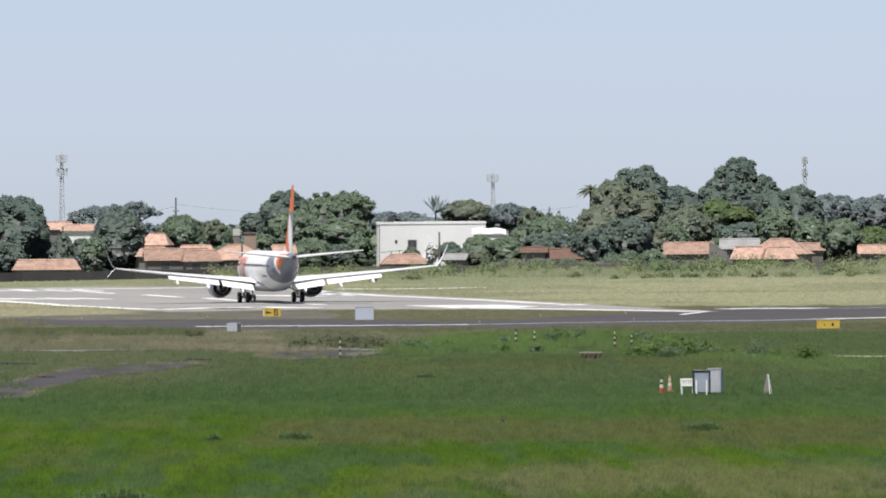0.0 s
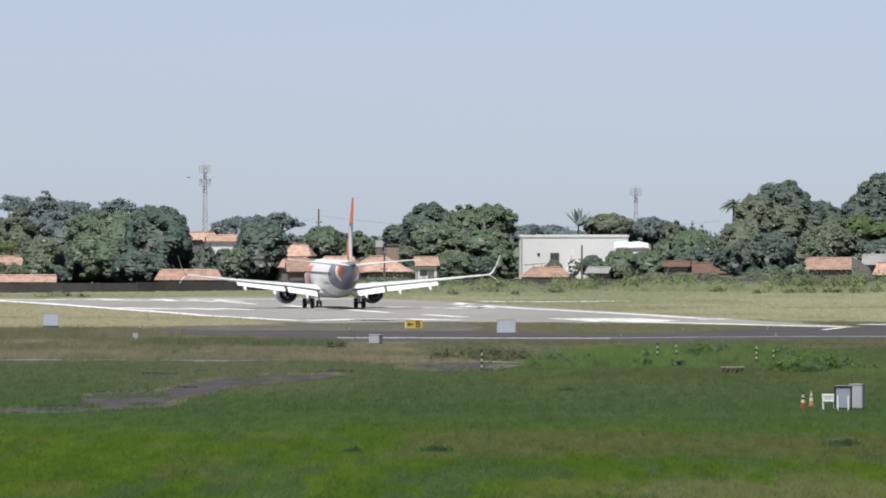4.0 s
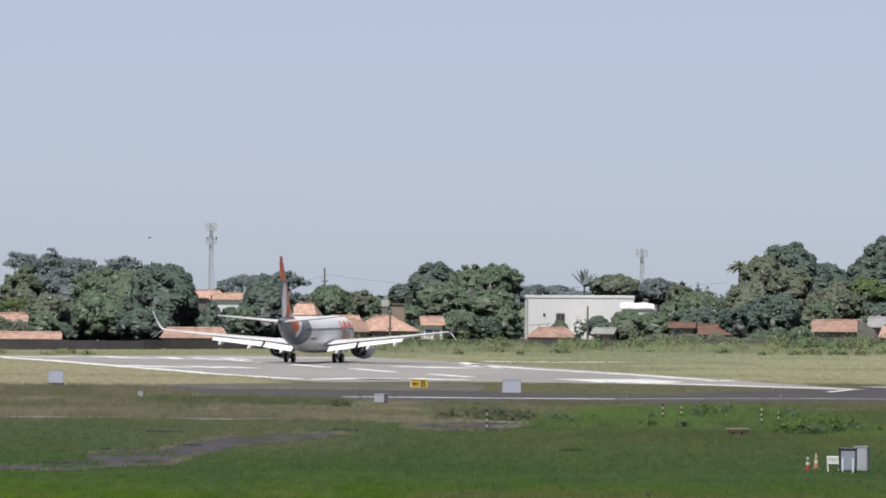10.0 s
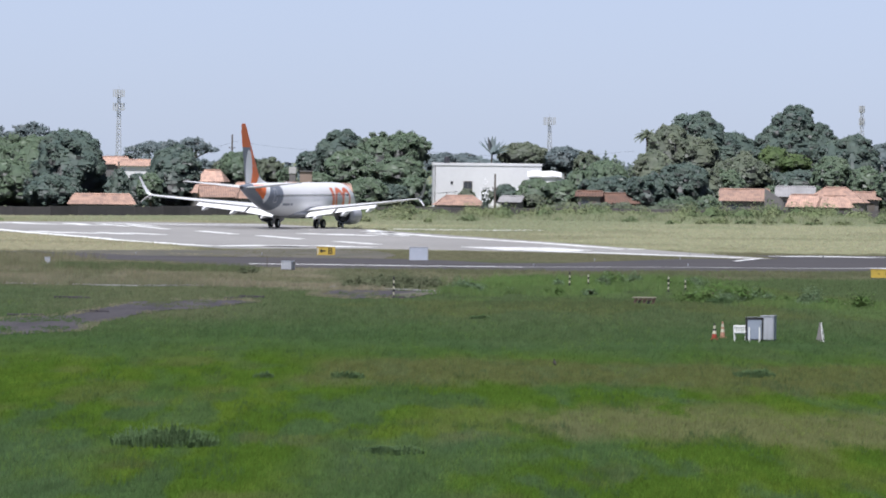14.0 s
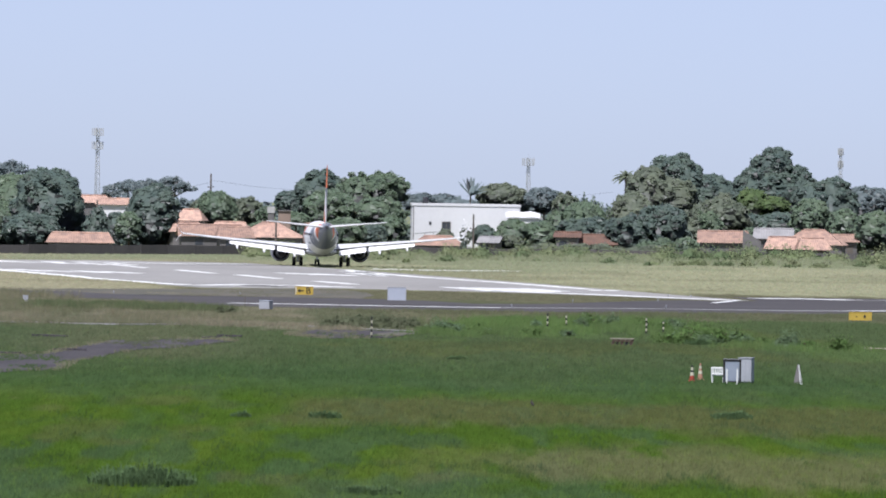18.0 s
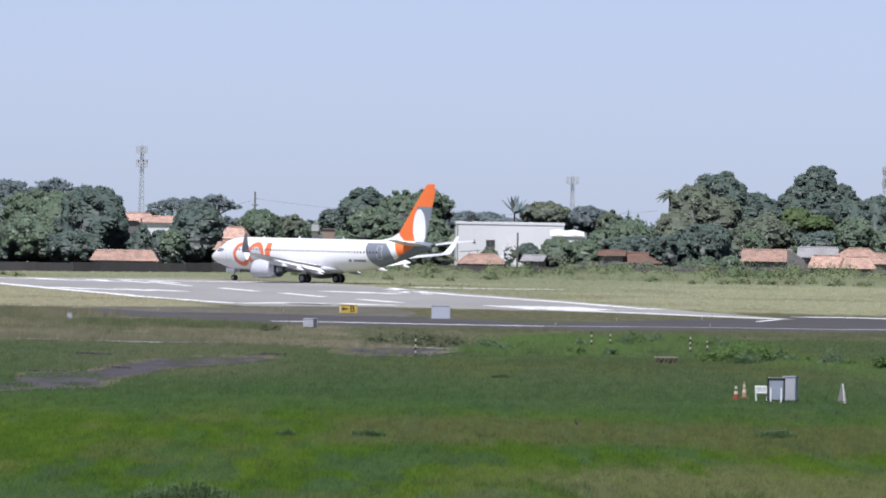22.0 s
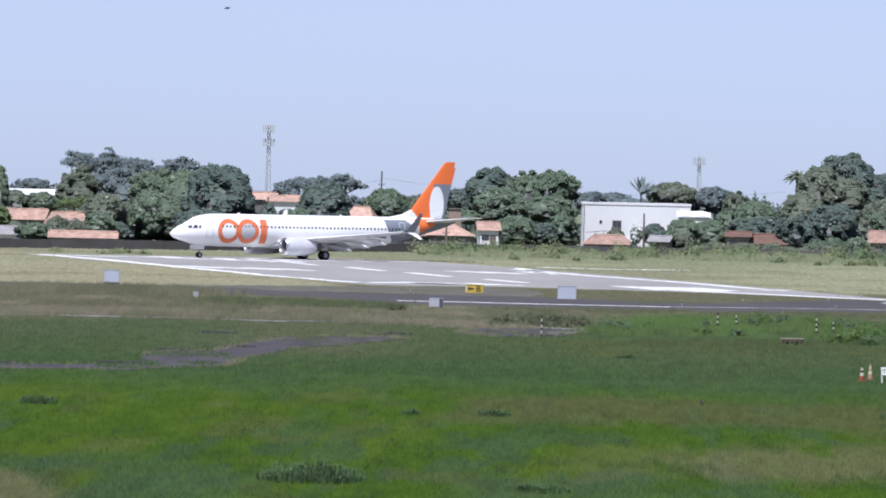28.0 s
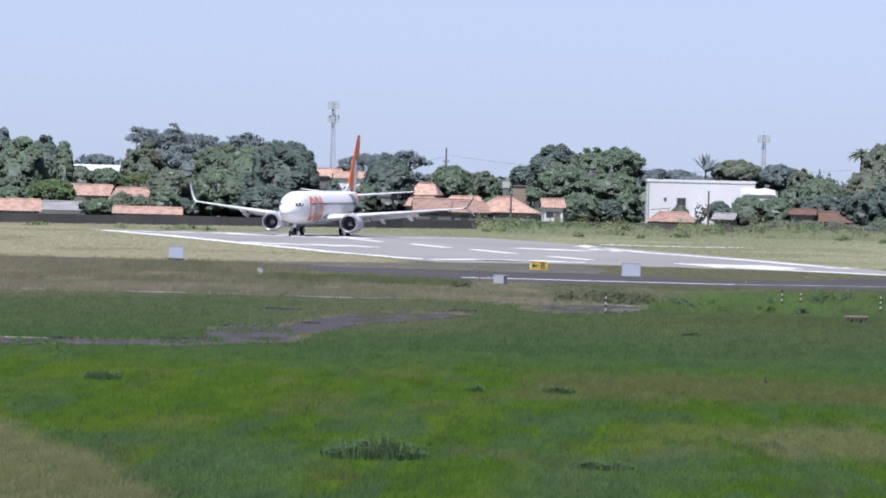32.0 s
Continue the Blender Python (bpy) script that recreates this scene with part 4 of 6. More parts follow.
MANGO_TREES = [
    (67.6, 1405, 16.4, 2.8, 11.1, "leaf_a", "dome"),
    (65.1, 1400, 15.1, 1.4, 12.0, "leaf_a", "dome+"),
    (66.4, 1395, 13.7, 5.2, 3.7, "leaf_a", "dome+"),
    (70.5, 1398, 13.5, 3.5, 3.6, "leaf_a", "dome+"),
    (76.1, 1395, 12.1, 3.0, 3.6, "leaf_a", "dome"),
    (73.1, 1390, 11.0, 3.1, 3.7, "leaf_a", "dome+"),
    (78.0, 1385, 10.1, 2.2, 3.6, "leaf_a", "dome+"),
    (62.5, 1372, 10.0, 2.2, 6.0, "leaf_d", "dome"),
    (65.7, 1368, 8.8, 2.6, 6.1, "leaf_d", "dome+"),
    (70.5, 1355, 8.7, 2.9, 3.6, "leaf_b", "dome"),
    (75.2, 1348, 7.1, 2.4, 3.4, "leaf_b", "dome"),
    (66.6, 1365, 6.4, 3.9, 3.2, "leaf_a", "dome"),
    (62.4, 1352, 6.1, 2.5, 3.3, "leaf_a", "dome+"),
]
FAR_EAST_TREES = [
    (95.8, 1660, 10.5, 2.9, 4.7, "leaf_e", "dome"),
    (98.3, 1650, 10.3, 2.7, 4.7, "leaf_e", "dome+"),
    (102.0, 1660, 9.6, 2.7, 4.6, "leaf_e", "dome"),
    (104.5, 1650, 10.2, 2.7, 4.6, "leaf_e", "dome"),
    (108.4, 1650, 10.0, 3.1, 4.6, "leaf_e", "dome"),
    (77.1, 1300, 7.1, 2.9, 2.4, "leaf_b", "dome"),
    (82.6, 1310, 5.9, 2.8, 2.3, "leaf_d", "dome"),
    (76.2, 1310, 6.1, 2.0, 2.3, "leaf_b", "loose"),
    (88.3, 1320, 6.8, 2.8, 2.2, "leaf_c", "dome"),
]
LEAF_WORDS = {"leaf_a": "dense dark green mango tree", "leaf_b": "broad mid-green leafy tree", "leaf_c": "dull olive-green leafy tree", "leaf_d": "small bright green leafy tree", "leaf_e": "distant feathery haze-tinted grey-green tree"}


def plant(rows, seed):
    """Plants a list of (x, y, height, half width, lowest leaves, leaf, form); a form that ends in + is one more head of the tree before it."""
    trees = []
    for x, y, h, w, low, leaf, form in rows:
        if form.endswith("+"):
            trees[-1][2].append((x, h, w, low))
        else:
            trees.append((x, y, [(x, h, w, low if form == "flat" else max(0.4, low - 0.22 * (h - low)))], leaf, form))
    for i, (x, y, domes, leaf, form) in enumerate(trees):
        words = {"flat": "wide flat-topped tree with thin layered foliage", "upright": "clump of tall upright leafy shoots"}.get(form, LEAF_WORDS[leaf] + (" behind the houses" if y > 1340 else " by the boundary wall"))
        tree(x, y, domes, leaf, seed + i, words, form, 0.175 if y < 1400 else 0.20)


def thicket(x0, x1, y, h, leaf, seed, step=2.3):
    """A dense hedge-like row of bushes."""
    rng = random.Random(seed)
    n = max(2, int((x1 - x0) / step))
    heads = [(x0 + (x1 - x0) * (i + 0.5) / n + rng.uniform(-0.5, 0.5), h * rng.uniform(0.72, 1.15), step * rng.uniform(0.62, 0.85), 0.1) for i in range(n)]
    tree((x0 + x1) / 2, y, heads, leaf, seed, "dense dark green thicket under the trees", "dome", 0.16, "thicket")


def woods():
    for k, (x0, x1, y, h, leaf) in enumerate(((-104, -70, 1450, 5.2, "leaf_b"), (-70, -36, 1450, 4.6, "leaf_c"), (-36, -8, 1440, 4.0, "leaf_b"), (-8, 12, 1430, 4.4, "leaf_a"), (28, 60, 1440, 5.2, "leaf_a"), (58, 84, 1380, 5.0, "leaf_a"), (84, 112, 1420, 5.0, "leaf_b"),
                                          (-63, -37, 1300, 3.0, "leaf_a"), (-86, -66, 1270, 2.6, "leaf_b"), (-31, -23, 1300, 2.6, "leaf_a"), (-5.5, 9.5, 1345, 2.6, "leaf_b"), (22, 33, 1330, 2.6, "leaf_b"), (33, 52, 1318, 3.6, "leaf_a"), (50, 80, 1330, 3.8, "leaf_b"), (26, 46, 1290, 1.7, "leaf_c"), (43, 53.5, 1298, 2.8, "leaf_b"), (74, 96, 1320, 3.2, "leaf_c"), (-41, -31, 1325, 5.0, "leaf_a"), (-80, -60, 1255, 2.8, "leaf_c"))):
        thicket(x0, x1, y, h, leaf, 700 + k)
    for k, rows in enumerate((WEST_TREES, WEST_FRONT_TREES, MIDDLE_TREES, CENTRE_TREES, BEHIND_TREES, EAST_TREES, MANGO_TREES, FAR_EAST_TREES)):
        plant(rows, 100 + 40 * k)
    rng = np.random.default_rng(77)
    n = 9000
    x = rng.uniform(-190, 240, n)
    top = 5.2 + 1.2 * np.sin(x / 9) + 0.8 * np.sin(x / 3.7 + 1) + rng.uniform(-0.4, 0.4, n)
    c = np.stack([x, 1950 + rng.uniform(-14, 14, n), top * np.sqrt(rng.uniform(0.02, 1, n))], -1)
    a, b = rng.normal(0, 0.4, (n, 3)), rng.normal(0, 0.4, (n, 3))
    v = np.stack([c - a, c - b, c + a, c + b], 1).reshape(-1, 3)
    v[:, 2] = np.maximum(v[:, 2], 0.0)
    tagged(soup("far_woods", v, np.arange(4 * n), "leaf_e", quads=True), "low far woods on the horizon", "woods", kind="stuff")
    palm(21.5, 1500, 11.0, 1, "leaf_e", 3.5, True)
    palm(43.6, 1385, 12.2, 2, "leaf_c", 2.4)
    rng = random.Random(8)
    # scrub along the boundary wall
    def wall_y(x):
        for (x0, y0), (x1, y1) in zip(WALL_WAY, WALL_WAY[1:]):
            if x0 <= x <= x1:
                return y0 + (x - x0) / (x1 - x0) * (y1 - y0)
        return 1300
    for i in range(280):
        front = i >= 190
        x = rng.uniform(-12, 106)
        y = wall_y(x) - (rng.uniform(2.5, 26) if not front else rng.uniform(20, 95 if x > 0 else 45))
        r = rng.uniform(0.9, 2.0) if not front else rng.uniform(0.5, 1.3)
        h = min(2.3 if x < 46 else 2.9, r * rng.uniform(0.7, 1.35) * (1 if x < 46 else 1.25)) if not front else r * rng.uniform(0.5, 0.9)
        shrub("bush", x, y, r, h, rng.choice(["scrub", "scrub", "scrub_dark"]), 300 + i, "ragged pale green bush at the airfield's edge", 270, 0.155)
    for i in range(14):
        shrub("bush", rng.uniform(-95, -42), rng.uniform(1118, 1150), rng.uniform(0.6, 1.3), rng.uniform(0.3, 0.6), "scrub", 800 + i, "low pale green bush before the boundary wall", 120, 0.24)
    fl = shrub("flowering_shrub", 17.5, 1268, 0.75, 3.9, "leaf_a", 880, "slim dark shrub covered in white blossom", 260, 0.12)
    g = np.random.default_rng(881)
    c = g.normal(0, 1, (44, 3)) * (0.42, 0.42, 0.65) + (0, -0.3, 2.95)
    v = np.repeat(c, 4, 0) + np.tile(np.array([(-0.14, 0, 0), (0, -0.1, -0.12), (0.14, 0, 0), (0, 0.1, 0.12)]), (44, 1)) * np.repeat(g.uniform(0.4, 1.0, (44, 1)), 4, 0)
    soup("blossom", v, np.arange(176), "plaster", quads=True).parent = fl
    # herbs round the marker poles
    for i, (mx, my, sx, sy, n) in enumerate([(9.5, 650, 1.4, 5, 6), (14.3, 646, 1.2, 5, 7), (17.5, 680, 2.0, 8, 6), (21.5, 694, 2.2, 8, 8), (23.9, 634, 1.0, 6, 16), (26.6, 630, 1.4, 4, 7), (32, 612, 1.6, 5, 5)]):
        for k in range(n):
            r, x, y = rng.uniform(0.45, 1.25) * (1.3 if i == 4 else 1.0), rng.gauss(mx, sx), rng.gauss(my, sy)
            if beside_poles(x, y, r + 0.2):
                shrub("weed_clump", x, y, r, r * rng.uniform(0.7, 1.2), rng.choice(["herb", "clump"]), 500 + 20 * i + k, "leafy blue-green weed clump in the meadow", 600, 0.075)
    for i, (x, y, r) in enumerate([(-9.4, 729, 0.45), (-8.6, 731, 0.55)]):
        shrub("bush", x, y, r, 0.8 * r, "scrub_low", 535 + i, "small dull green bush in the tall grass", 340, 0.075)
    for i in range(26):
        x, y = rng.uniform(-0.8, 5.8), rng.uniform(664, 694)
        shrub("weed_clump", x, y, rng.uniform(0.6, 1.1), rng.uniform(0.45, 0.95), "scrub_low", 540 + i, "dark green weed clump beside the old road", 340, 0.075)
    for i, (x, y, r, h) in enumerate([(-7.0, 329, 2.0, 0.95), (25, 622, 1.2, 0.5), (28, 630, 1.4, 0.6), (31, 618, 1.0, 0.5), (-0.5, 421.7, 0.8, 0.42), (18.9, 431, 1.0, 0.5), (-4.4, 421, 0.5, 0.35), (-22.0, 426, 0.9, 0.55), (1.1, 323, 1.3, 0.4), (7.5, 560, 0.7, 0.3)]):
        tussock(x, y, r, h, 560 + i)


def tussock(x, y, r, h, seed):
    """A clump of long arching grass blades."""
    rng = np.random.default_rng(seed)
    n = int(1000 * r)
    q, a = r * np.sqrt(rng.uniform(0, 1, n)), rng.uniform(0, 2 * np.pi, n)
    px, py = q * np.cos(a), q * np.sin(a) * 1.7
    lump = 0.8 + 0.3 * np.sin(4.1 * px / r + seed) * np.cos(2.3 * py / r + seed)
    hh = h * rng.uniform(0.35, 1.1, n) * (1 - 0.5 * (q / r) ** 2) * lump
    b = a + rng.normal(0, 0.9, n)
    lean = hh * rng.uniform(0.1, 0.7, n)
    w = 0.016 * rng.uniform(0.7, 1.4, n)
    v = np.zeros((n, 2, 4, 3))
    x1, y1, x2, y2 = px + 0.45 * lean * np.cos(b), py + 0.45 * lean * np.sin(b), px + lean * np.cos(b), py + lean * np.sin(b)
    ws, wc = w * np.sin(b), w * np.cos(b)
    v[:, 0, 0], v[:, 0, 1] = np.stack([px - ws, py + wc, np.zeros(n)], -1), np.stack([px + ws, py - wc, np.zeros(n)], -1)
    v[:, 0, 2], v[:, 0, 3] = np.stack([x1 + ws, y1 - wc, 0.8 * hh], -1), np.stack([x1 - ws, y1 + wc, 0.8 * hh], -1)
    v[:, 1, 0], v[:, 1, 1] = v[:, 0, 3], v[:, 0, 2]
    v[:, 1, 2], v[:, 1, 3] = np.stack([x2 + 0.2 * ws, y2, hh * 0.93], -1), np.stack([x2 - 0.2 * ws, y2, hh * 0.93], -1)
    th = thing("grass_tussock", pose(x, y, 0), "dark green tussock of long arching grass in the lawn", "grass")
    soup("leaves", v.reshape(-1, 3), np.arange(8 * n), "tuft", quads=True).parent = th


# ---- houses, wall, towers ----
def house(x, y, w, d, eave, ridge, rz, label, walls="plaster_grey", hip=0.0, cover="tile"):
    """A small house under a tiled roof: two corrugated slopes, walls, a door and windows."""
    th = thing("house", pose(x, y, 0, 0, 0, rz), label, "house", "small houses behind the boundary wall")
    bm = box(bmesh.new(), (w, d, eave), (0, 0, eave / 2))
    part("wall", bm, walls, th)
    for s in (-1, 1):
        bm = bmesh.new()
        n = max(4, int(w / 0.3))
        o = 0.45
        rows = []
        for i in range(2 * n + 1):
            q = i / (2 * n)
            zz = 0.05 * (i % 2)
            xe, xr = -w / 2 - o + q * (w + 2 * o), (-w / 2 - o + hip) + q * (w + 2 * o - 2 * hip)
            sag = 0.06 * math.sin(q * 9 + x)
            rows.append([(xe, s * (d / 2 + o), eave - 0.12 + zz), ((xe + xr) / 2, s * (d / 4 + o / 2), (eave + ridge) / 2 - 0.06 + zz - sag), (xr, s * 0.01, ridge + zz - sag * 0.5)])
        loft(bm, rows, close=False, caps=False)
        part("roof_slope", bm, cover, th)
    if hip:
        for s in (-1, 1):
            bm = bmesh.new()
            a = bm.verts.new((s * (w / 2 + 0.45), -d / 2 - 0.45, eave - 0.1))
            b = bm.verts.new((s * (w / 2 + 0.45), d / 2 + 0.45, eave - 0.1))
            c = bm.verts.new((s * (w / 2 + 0.45 - hip), 0, ridge))
            bm.faces.new((a, b, c))
            part("roof_hip", bm, "tile", th)
    else:
        for s in (-1, 1):
            bm = bmesh.new()
            loft(bm, [[(s * (w / 2 - 0.02 * k), -d / 2, eave - 0.05), (s * (w / 2 - 0.02 * k), d / 2, eave - 0.05), (s * (w / 2 - 0.02 * k), 0, ridge - 0.06)] for k in (0, 10)])
            part("gable", bm, walls, th)
    rod_bm = rod(bmesh.new(), (-w / 2 - 0.3 + hip, 0, ridge + 0.05), (w / 2 + 0.3 - hip, 0, ridge + 0.05), 0.13, None, 8)
    part("ridge_tile", rod_bm, cover, th)
    if eave > 1.6:
        part("door", box(bmesh.new(), (0.9, 0.06, min(2.05, eave - 0.2)), (w * 0.2, -d / 2 - 0.01, min(2.05, eave - 0.2) / 2)), "wood", th)
        part("window", box(bmesh.new(), (1.1, 0.06, 0.8), (-w * 0.2, -d / 2 - 0.01, eave * 0.6)), "pane", th)
    return th


def town():
    # behind the western trees
    house(-76.3, 1222, 8.0, 6, 1.2, 2.6, 3, "low house with a terracotta roof just behind the wall")
    house(-70.1, 1240, 6.0, 5, 1.3, 2.3, -4, "low pale shed under weathered grey roof sheets", "plaster", cover="sheet")
    house(-70.9, 1330, 5.6, 6, 2.8, 4.2, -6, "house with a faded terracotta roof between the trees")
    house(-64.0, 1310, 5.6, 6, 2.4, 4.0, 8, "house with a weathered terracotta roof behind shrubs", hip=0.9)
    house(-57.2, 1215, 8.6, 5, 1.25, 2.0, 2, "low lean-to with a pale terracotta roof behind the wall")
    house(-91.0, 1228, 8.0, 6, 1.4, 2.7, -3, "low house with a terracotta roof behind the wall")
    house(-38.2, 1402, 3.6, 6, 6.2, 7.2, 8, "brownish two-storey house with a tiled roof", "plaster_grey")
    house(-34.4, 1392, 5.0, 6, 6.0, 6.8, -3, "white two-storey house with a shallow tiled roof", "plaster")
    house(-35.2, 1232, 8.6, 5, 1.4, 2.6, 2, "low house with a sand-coloured tiled roof", hip=0.8)
    # the row of roofs behind the runway
    house(-21.4, 1310, 3.4, 5, 4.2, 5.7, -8, "small taller house with a bright terracotta roof", hip=0.9)
    house(-21.7, 1291, 4.8, 5, 2.7, 3.9, 11, "low house under weathered terracotta tiles", hip=1.0)
    house(-18.2, 1278, 8.4, 6, 2.2, 3.7, 4, "long low house under faded terracotta tiles")
    house(-9.8, 1277, 9.2, 7, 2.2, 4.2, -3, "broad low house with a hipped terracotta roof", hip=3.9)
    house(-14.6, 1271, 4.6, 5, 2.1, 3.5, 6, "small outbuilding under terracotta tiles", hip=0.5)
    house(-15.6, 1300, 4.8, 5, 2.8, 4.0, -6, "low house with a terracotta roof behind the first row", hip=0.6)
    house(-3.1, 1312, 2.7, 5, 2.8, 3.9, 5, "small white house with a terracotta lean roof", "plaster")
    # before the white building
    house(14.2, 1296, 6.6, 6, 1.3, 2.5, 3, "low house with a terracotta roof before the white building", hip=1.6)
    house(21.8, 1297, 2.6, 4, 1.8, 2.5, -12, "small grey shed under roof sheets", cover="sheet")
    house(33.1, 1306, 3.2, 4, 2.7, 3.3, -4, "dark reddish-brown shed among bushes", "plaster_grey", cover="rust_roof")
    house(37.3, 1308, 4.8, 5, 1.7, 3.0, 5, "low reddish-brown shed among dark bushes", "rust_roof", cover="rust_roof")
    # the eastern cluster
    house(54.8, 1290, 6.4, 6, 2.4, 3.9, -3, "low house with a terracotta roof beside the scrub")
    house(62.6, 1301, 5.0, 6, 3.0, 4.3, -4, "narrow house under weathered grey roof sheets", cover="sheet")
    house(67.9, 1291, 8.4, 8, 2.3, 4.3, -7, "low house with a broad pale terracotta roof", hip=3.0)
    house(62.8, 1279, 4.2, 4, 1.7, 3.3, -8, "small outbuilding under faded terracotta tiles", hip=0.5)
    house(66.9, 1276, 4.2, 4, 1.7, 3.2, 6, "low lean-to under pale terracotta tiles", hip=0.8)
    house(72.4, 1301, 3.4, 5, 2.7, 3.6, 8, "small house with a terracotta roof near bushes")
    house(82.0, 1297, 4.6, 5, 2.2, 3.3, -3, "low house with a terracotta roof near bushes")
    # grey gable wall beside the broad roof
    th = thing("garden_wall", pose(58.3, 1276, 0, 0, 0, -12), "bare grey rendered wall between two houses", "wall")
    bm = bmesh.new()
    loft(bm, [[(-1.3, 0, 0), (1.3, 0, 0), (1.3, 0, 2.6), (-1.3, 0, 4.2)], [(-1.3, 0.25, 0), (1.3, 0.25, 0), (1.3, 0.25, 2.6), (-1.3, 0.25, 4.2)]])
    part("wall_face", bm, "plaster_grey", th)
    # the long white building
    b = thing("white_building", pose(18.9, 1357, 0, 0, 0, 0.6), "plain white two-storey block with a flat roof", "building")
    part("wall", box(bmesh.new(), (16.1, 14, 6.7), (0, 0, 3.35), bevel=0.05), "plaster", b)
    bm = bmesh.new()
    for sx, sy, cx, cy in ((16.3, 0.3, 0, -6.95), (16.3, 0.3, 0, 6.95), (0.3, 13.6, -8.0, 0), (0.3, 13.6, 8.0, 0)):
        box(bm, (sx, sy, 0.35), (cx, cy, 6.85))
    part("parapet", bm, "plaster", b)
    w = part("window", box(bmesh.new(), (1.15, 0.1, 1.05), (-2.95, -7.0, 3.75)), "pane", b)
    bm = bmesh.new()
    for sx, sz, cx, cz in ((1.35, 0.1, 0, 0.55), (1.35, 0.1, 0, -0.55), (0.1, 1.2, -0.62, 0), (0.1, 1.2, 0.62, 0), (0.07, 1.1, 0, 0)):
        box(bm, (sx, 0.14, sz), (-2.95 + cx, -7.03, 3.75 + cz))
    part("window_frame", bm, "wood", w)
    part("vent", box(bmesh.new(), (0.35, 0.1, 0.45), (-5.35, -7.02, 4.1)), "dark", b)
    part("rainwater_pipe", rod(bmesh.new(), (-7.85, -7.06, 0), (-7.85, -7.06, 6.6), 0.06), "plaster_grey", b)
    part("stair_rail", rod(rod(rod(bmesh.new(), (-7.6, -8.2, 2.5), (-4.4, -8.2, 2.8), 0.04), (-6.1, -8.2, 0), (-6.1, -8.2, 2.7), 0.04), (-4.9, -8.2, 0), (-4.9, -8.2, 2.75), 0.04), "dark", b)
    tank = thing("water_tank", pose(12.9, 1355, 6.7), "small dark water tank on the flat roof", "tank")
    part("tank_body", rod(bmesh.new(), (0, 0, 0), (0, 0, 1.1), 0.45, 0.42, 12), "dark", tank)
    part("tank_lid", rod(bmesh.new(), (0, 0, 1.1), (0, 0, 1.3), 0.44, 0.2, 12), "dark", tank)
    a = thing("shed", pose(27.4, 1345, 0), "low annex with a bright white sloping roof", "shed")
    part("wall", box(bmesh.new(), (4.6, 4.0, 5.1), (0, 0, 2.55)), "plaster", a)
    bm = bmesh.new()
    loft(bm, [[(u, -2.3, 5.25 + k), (u, 0.6, 6.05 + k), (u, 2.3, 5.3), (u, -2.3, 5.1)] for u, k in ((-2.6, -0.12), (-1.4, 0.10), (-0.2, -0.08), (1.1, 0.06), (2.5, -0.25))])
    part("roof", bm, "plaster", a)
    blk = thing("water_tower", pose(-10.4, 1385, 0), "narrow pale concrete water tower among the trees", "tower")
    part("shaft", box(bmesh.new(), (1.0, 2, 5.0), (0, 0, 2.5), bevel=0.05), "plaster_grey", blk)
    part("tank", box(bmesh.new(), (1.15, 2.2, 1.0), (0, 0, 5.5), bevel=0.05), "plaster_pale", blk)
    blk = thing("brick_house", pose(-8.4, 1395, 0), "unplastered brick house with a flat roof among the trees", "house")
    part("wall", box(bmesh.new(), (1.9, 3, 5.3), (0, 0, 2.65)), "brick", blk)
    part("roof", box(bmesh.new(), (2.1, 3.4, 0.15), (0, 0, 5.38)), "plaster_grey", blk)
    long = thing("warehouse", pose(-79.8, 1500, 0), "far warehouse with a long pale grey roof", "building")
    part("wall", box(bmesh.new(), (8.6, 8, 5.7), (0, 0, 2.85)), "plaster_pale", long)
    part("roof", loft(bmesh.new(), [[(u, -4.3, 5.7), (u, 0, 6.7), (u, 4.3, 5.7)] for u in (-4.5, 4.5)]), "plaster", long)
    # masts
    for x, y, h, wd in ((-64.3, 2400, 22.1, 1.4), (50.0, 2400, 16.0, 1.5), (143.9, 2600, 20.7, 0.7)):
        mast(x, y, h, wd)
    for x, y, h in ((-19.9, 1400, 10.9), (19.4, 1304, 5.7), (-8.8, 1268, 4.6), (-36.6, 1370, 6.6)):
        th = thing("power_pole", pose(x, y, 0), "weathered power pole with a short crossarm", "pole")
        part("pole", rod(bmesh.new(), (0, 0, 0), (0, 0, h), 0.17, 0.12, 8), "wood", th)
        part("crossarm", box(bmesh.new(), (1.0, 0.10, 0.10), (0, -0.15, h - 2.1)), "wood", th)
        for k in (-0.4, 0, 0.4):
            part("insulator", rod(bmesh.new(), (k, -0.15, h - 2.05), (k, -0.15, h - 1.85), 0.06, 0.04, 6), "dark", th)
    # overhead cables between the poles
    for a, b in (((-19.9, 1400, 9.9), (10, 1400, 8.6)), ((-19.9, 1400, 9.6), (-38.7, 1370, 7.6)), ((10, 1400, 8.6), (43, 1420, 9.0))):
        th = thing("overhead_cable", pose(*a), "thin sagging overhead cable between poles", "cable")
        bm = bmesh.new()
        d = Vector(b) - Vector(a)
        pts = [d * q - Vector((0, 0, 3.2 * q * (1 - q))) for q in np.linspace(0, 1, 9)]
        loft(bm, [[p + Vector((0, 0.014 * math.cos(q), 0.014 * math.sin(q))) for q in (0, 1.26, 2.51, 3.77, 5.03)] for p in pts])
        part("wire", bm, "dark", th)


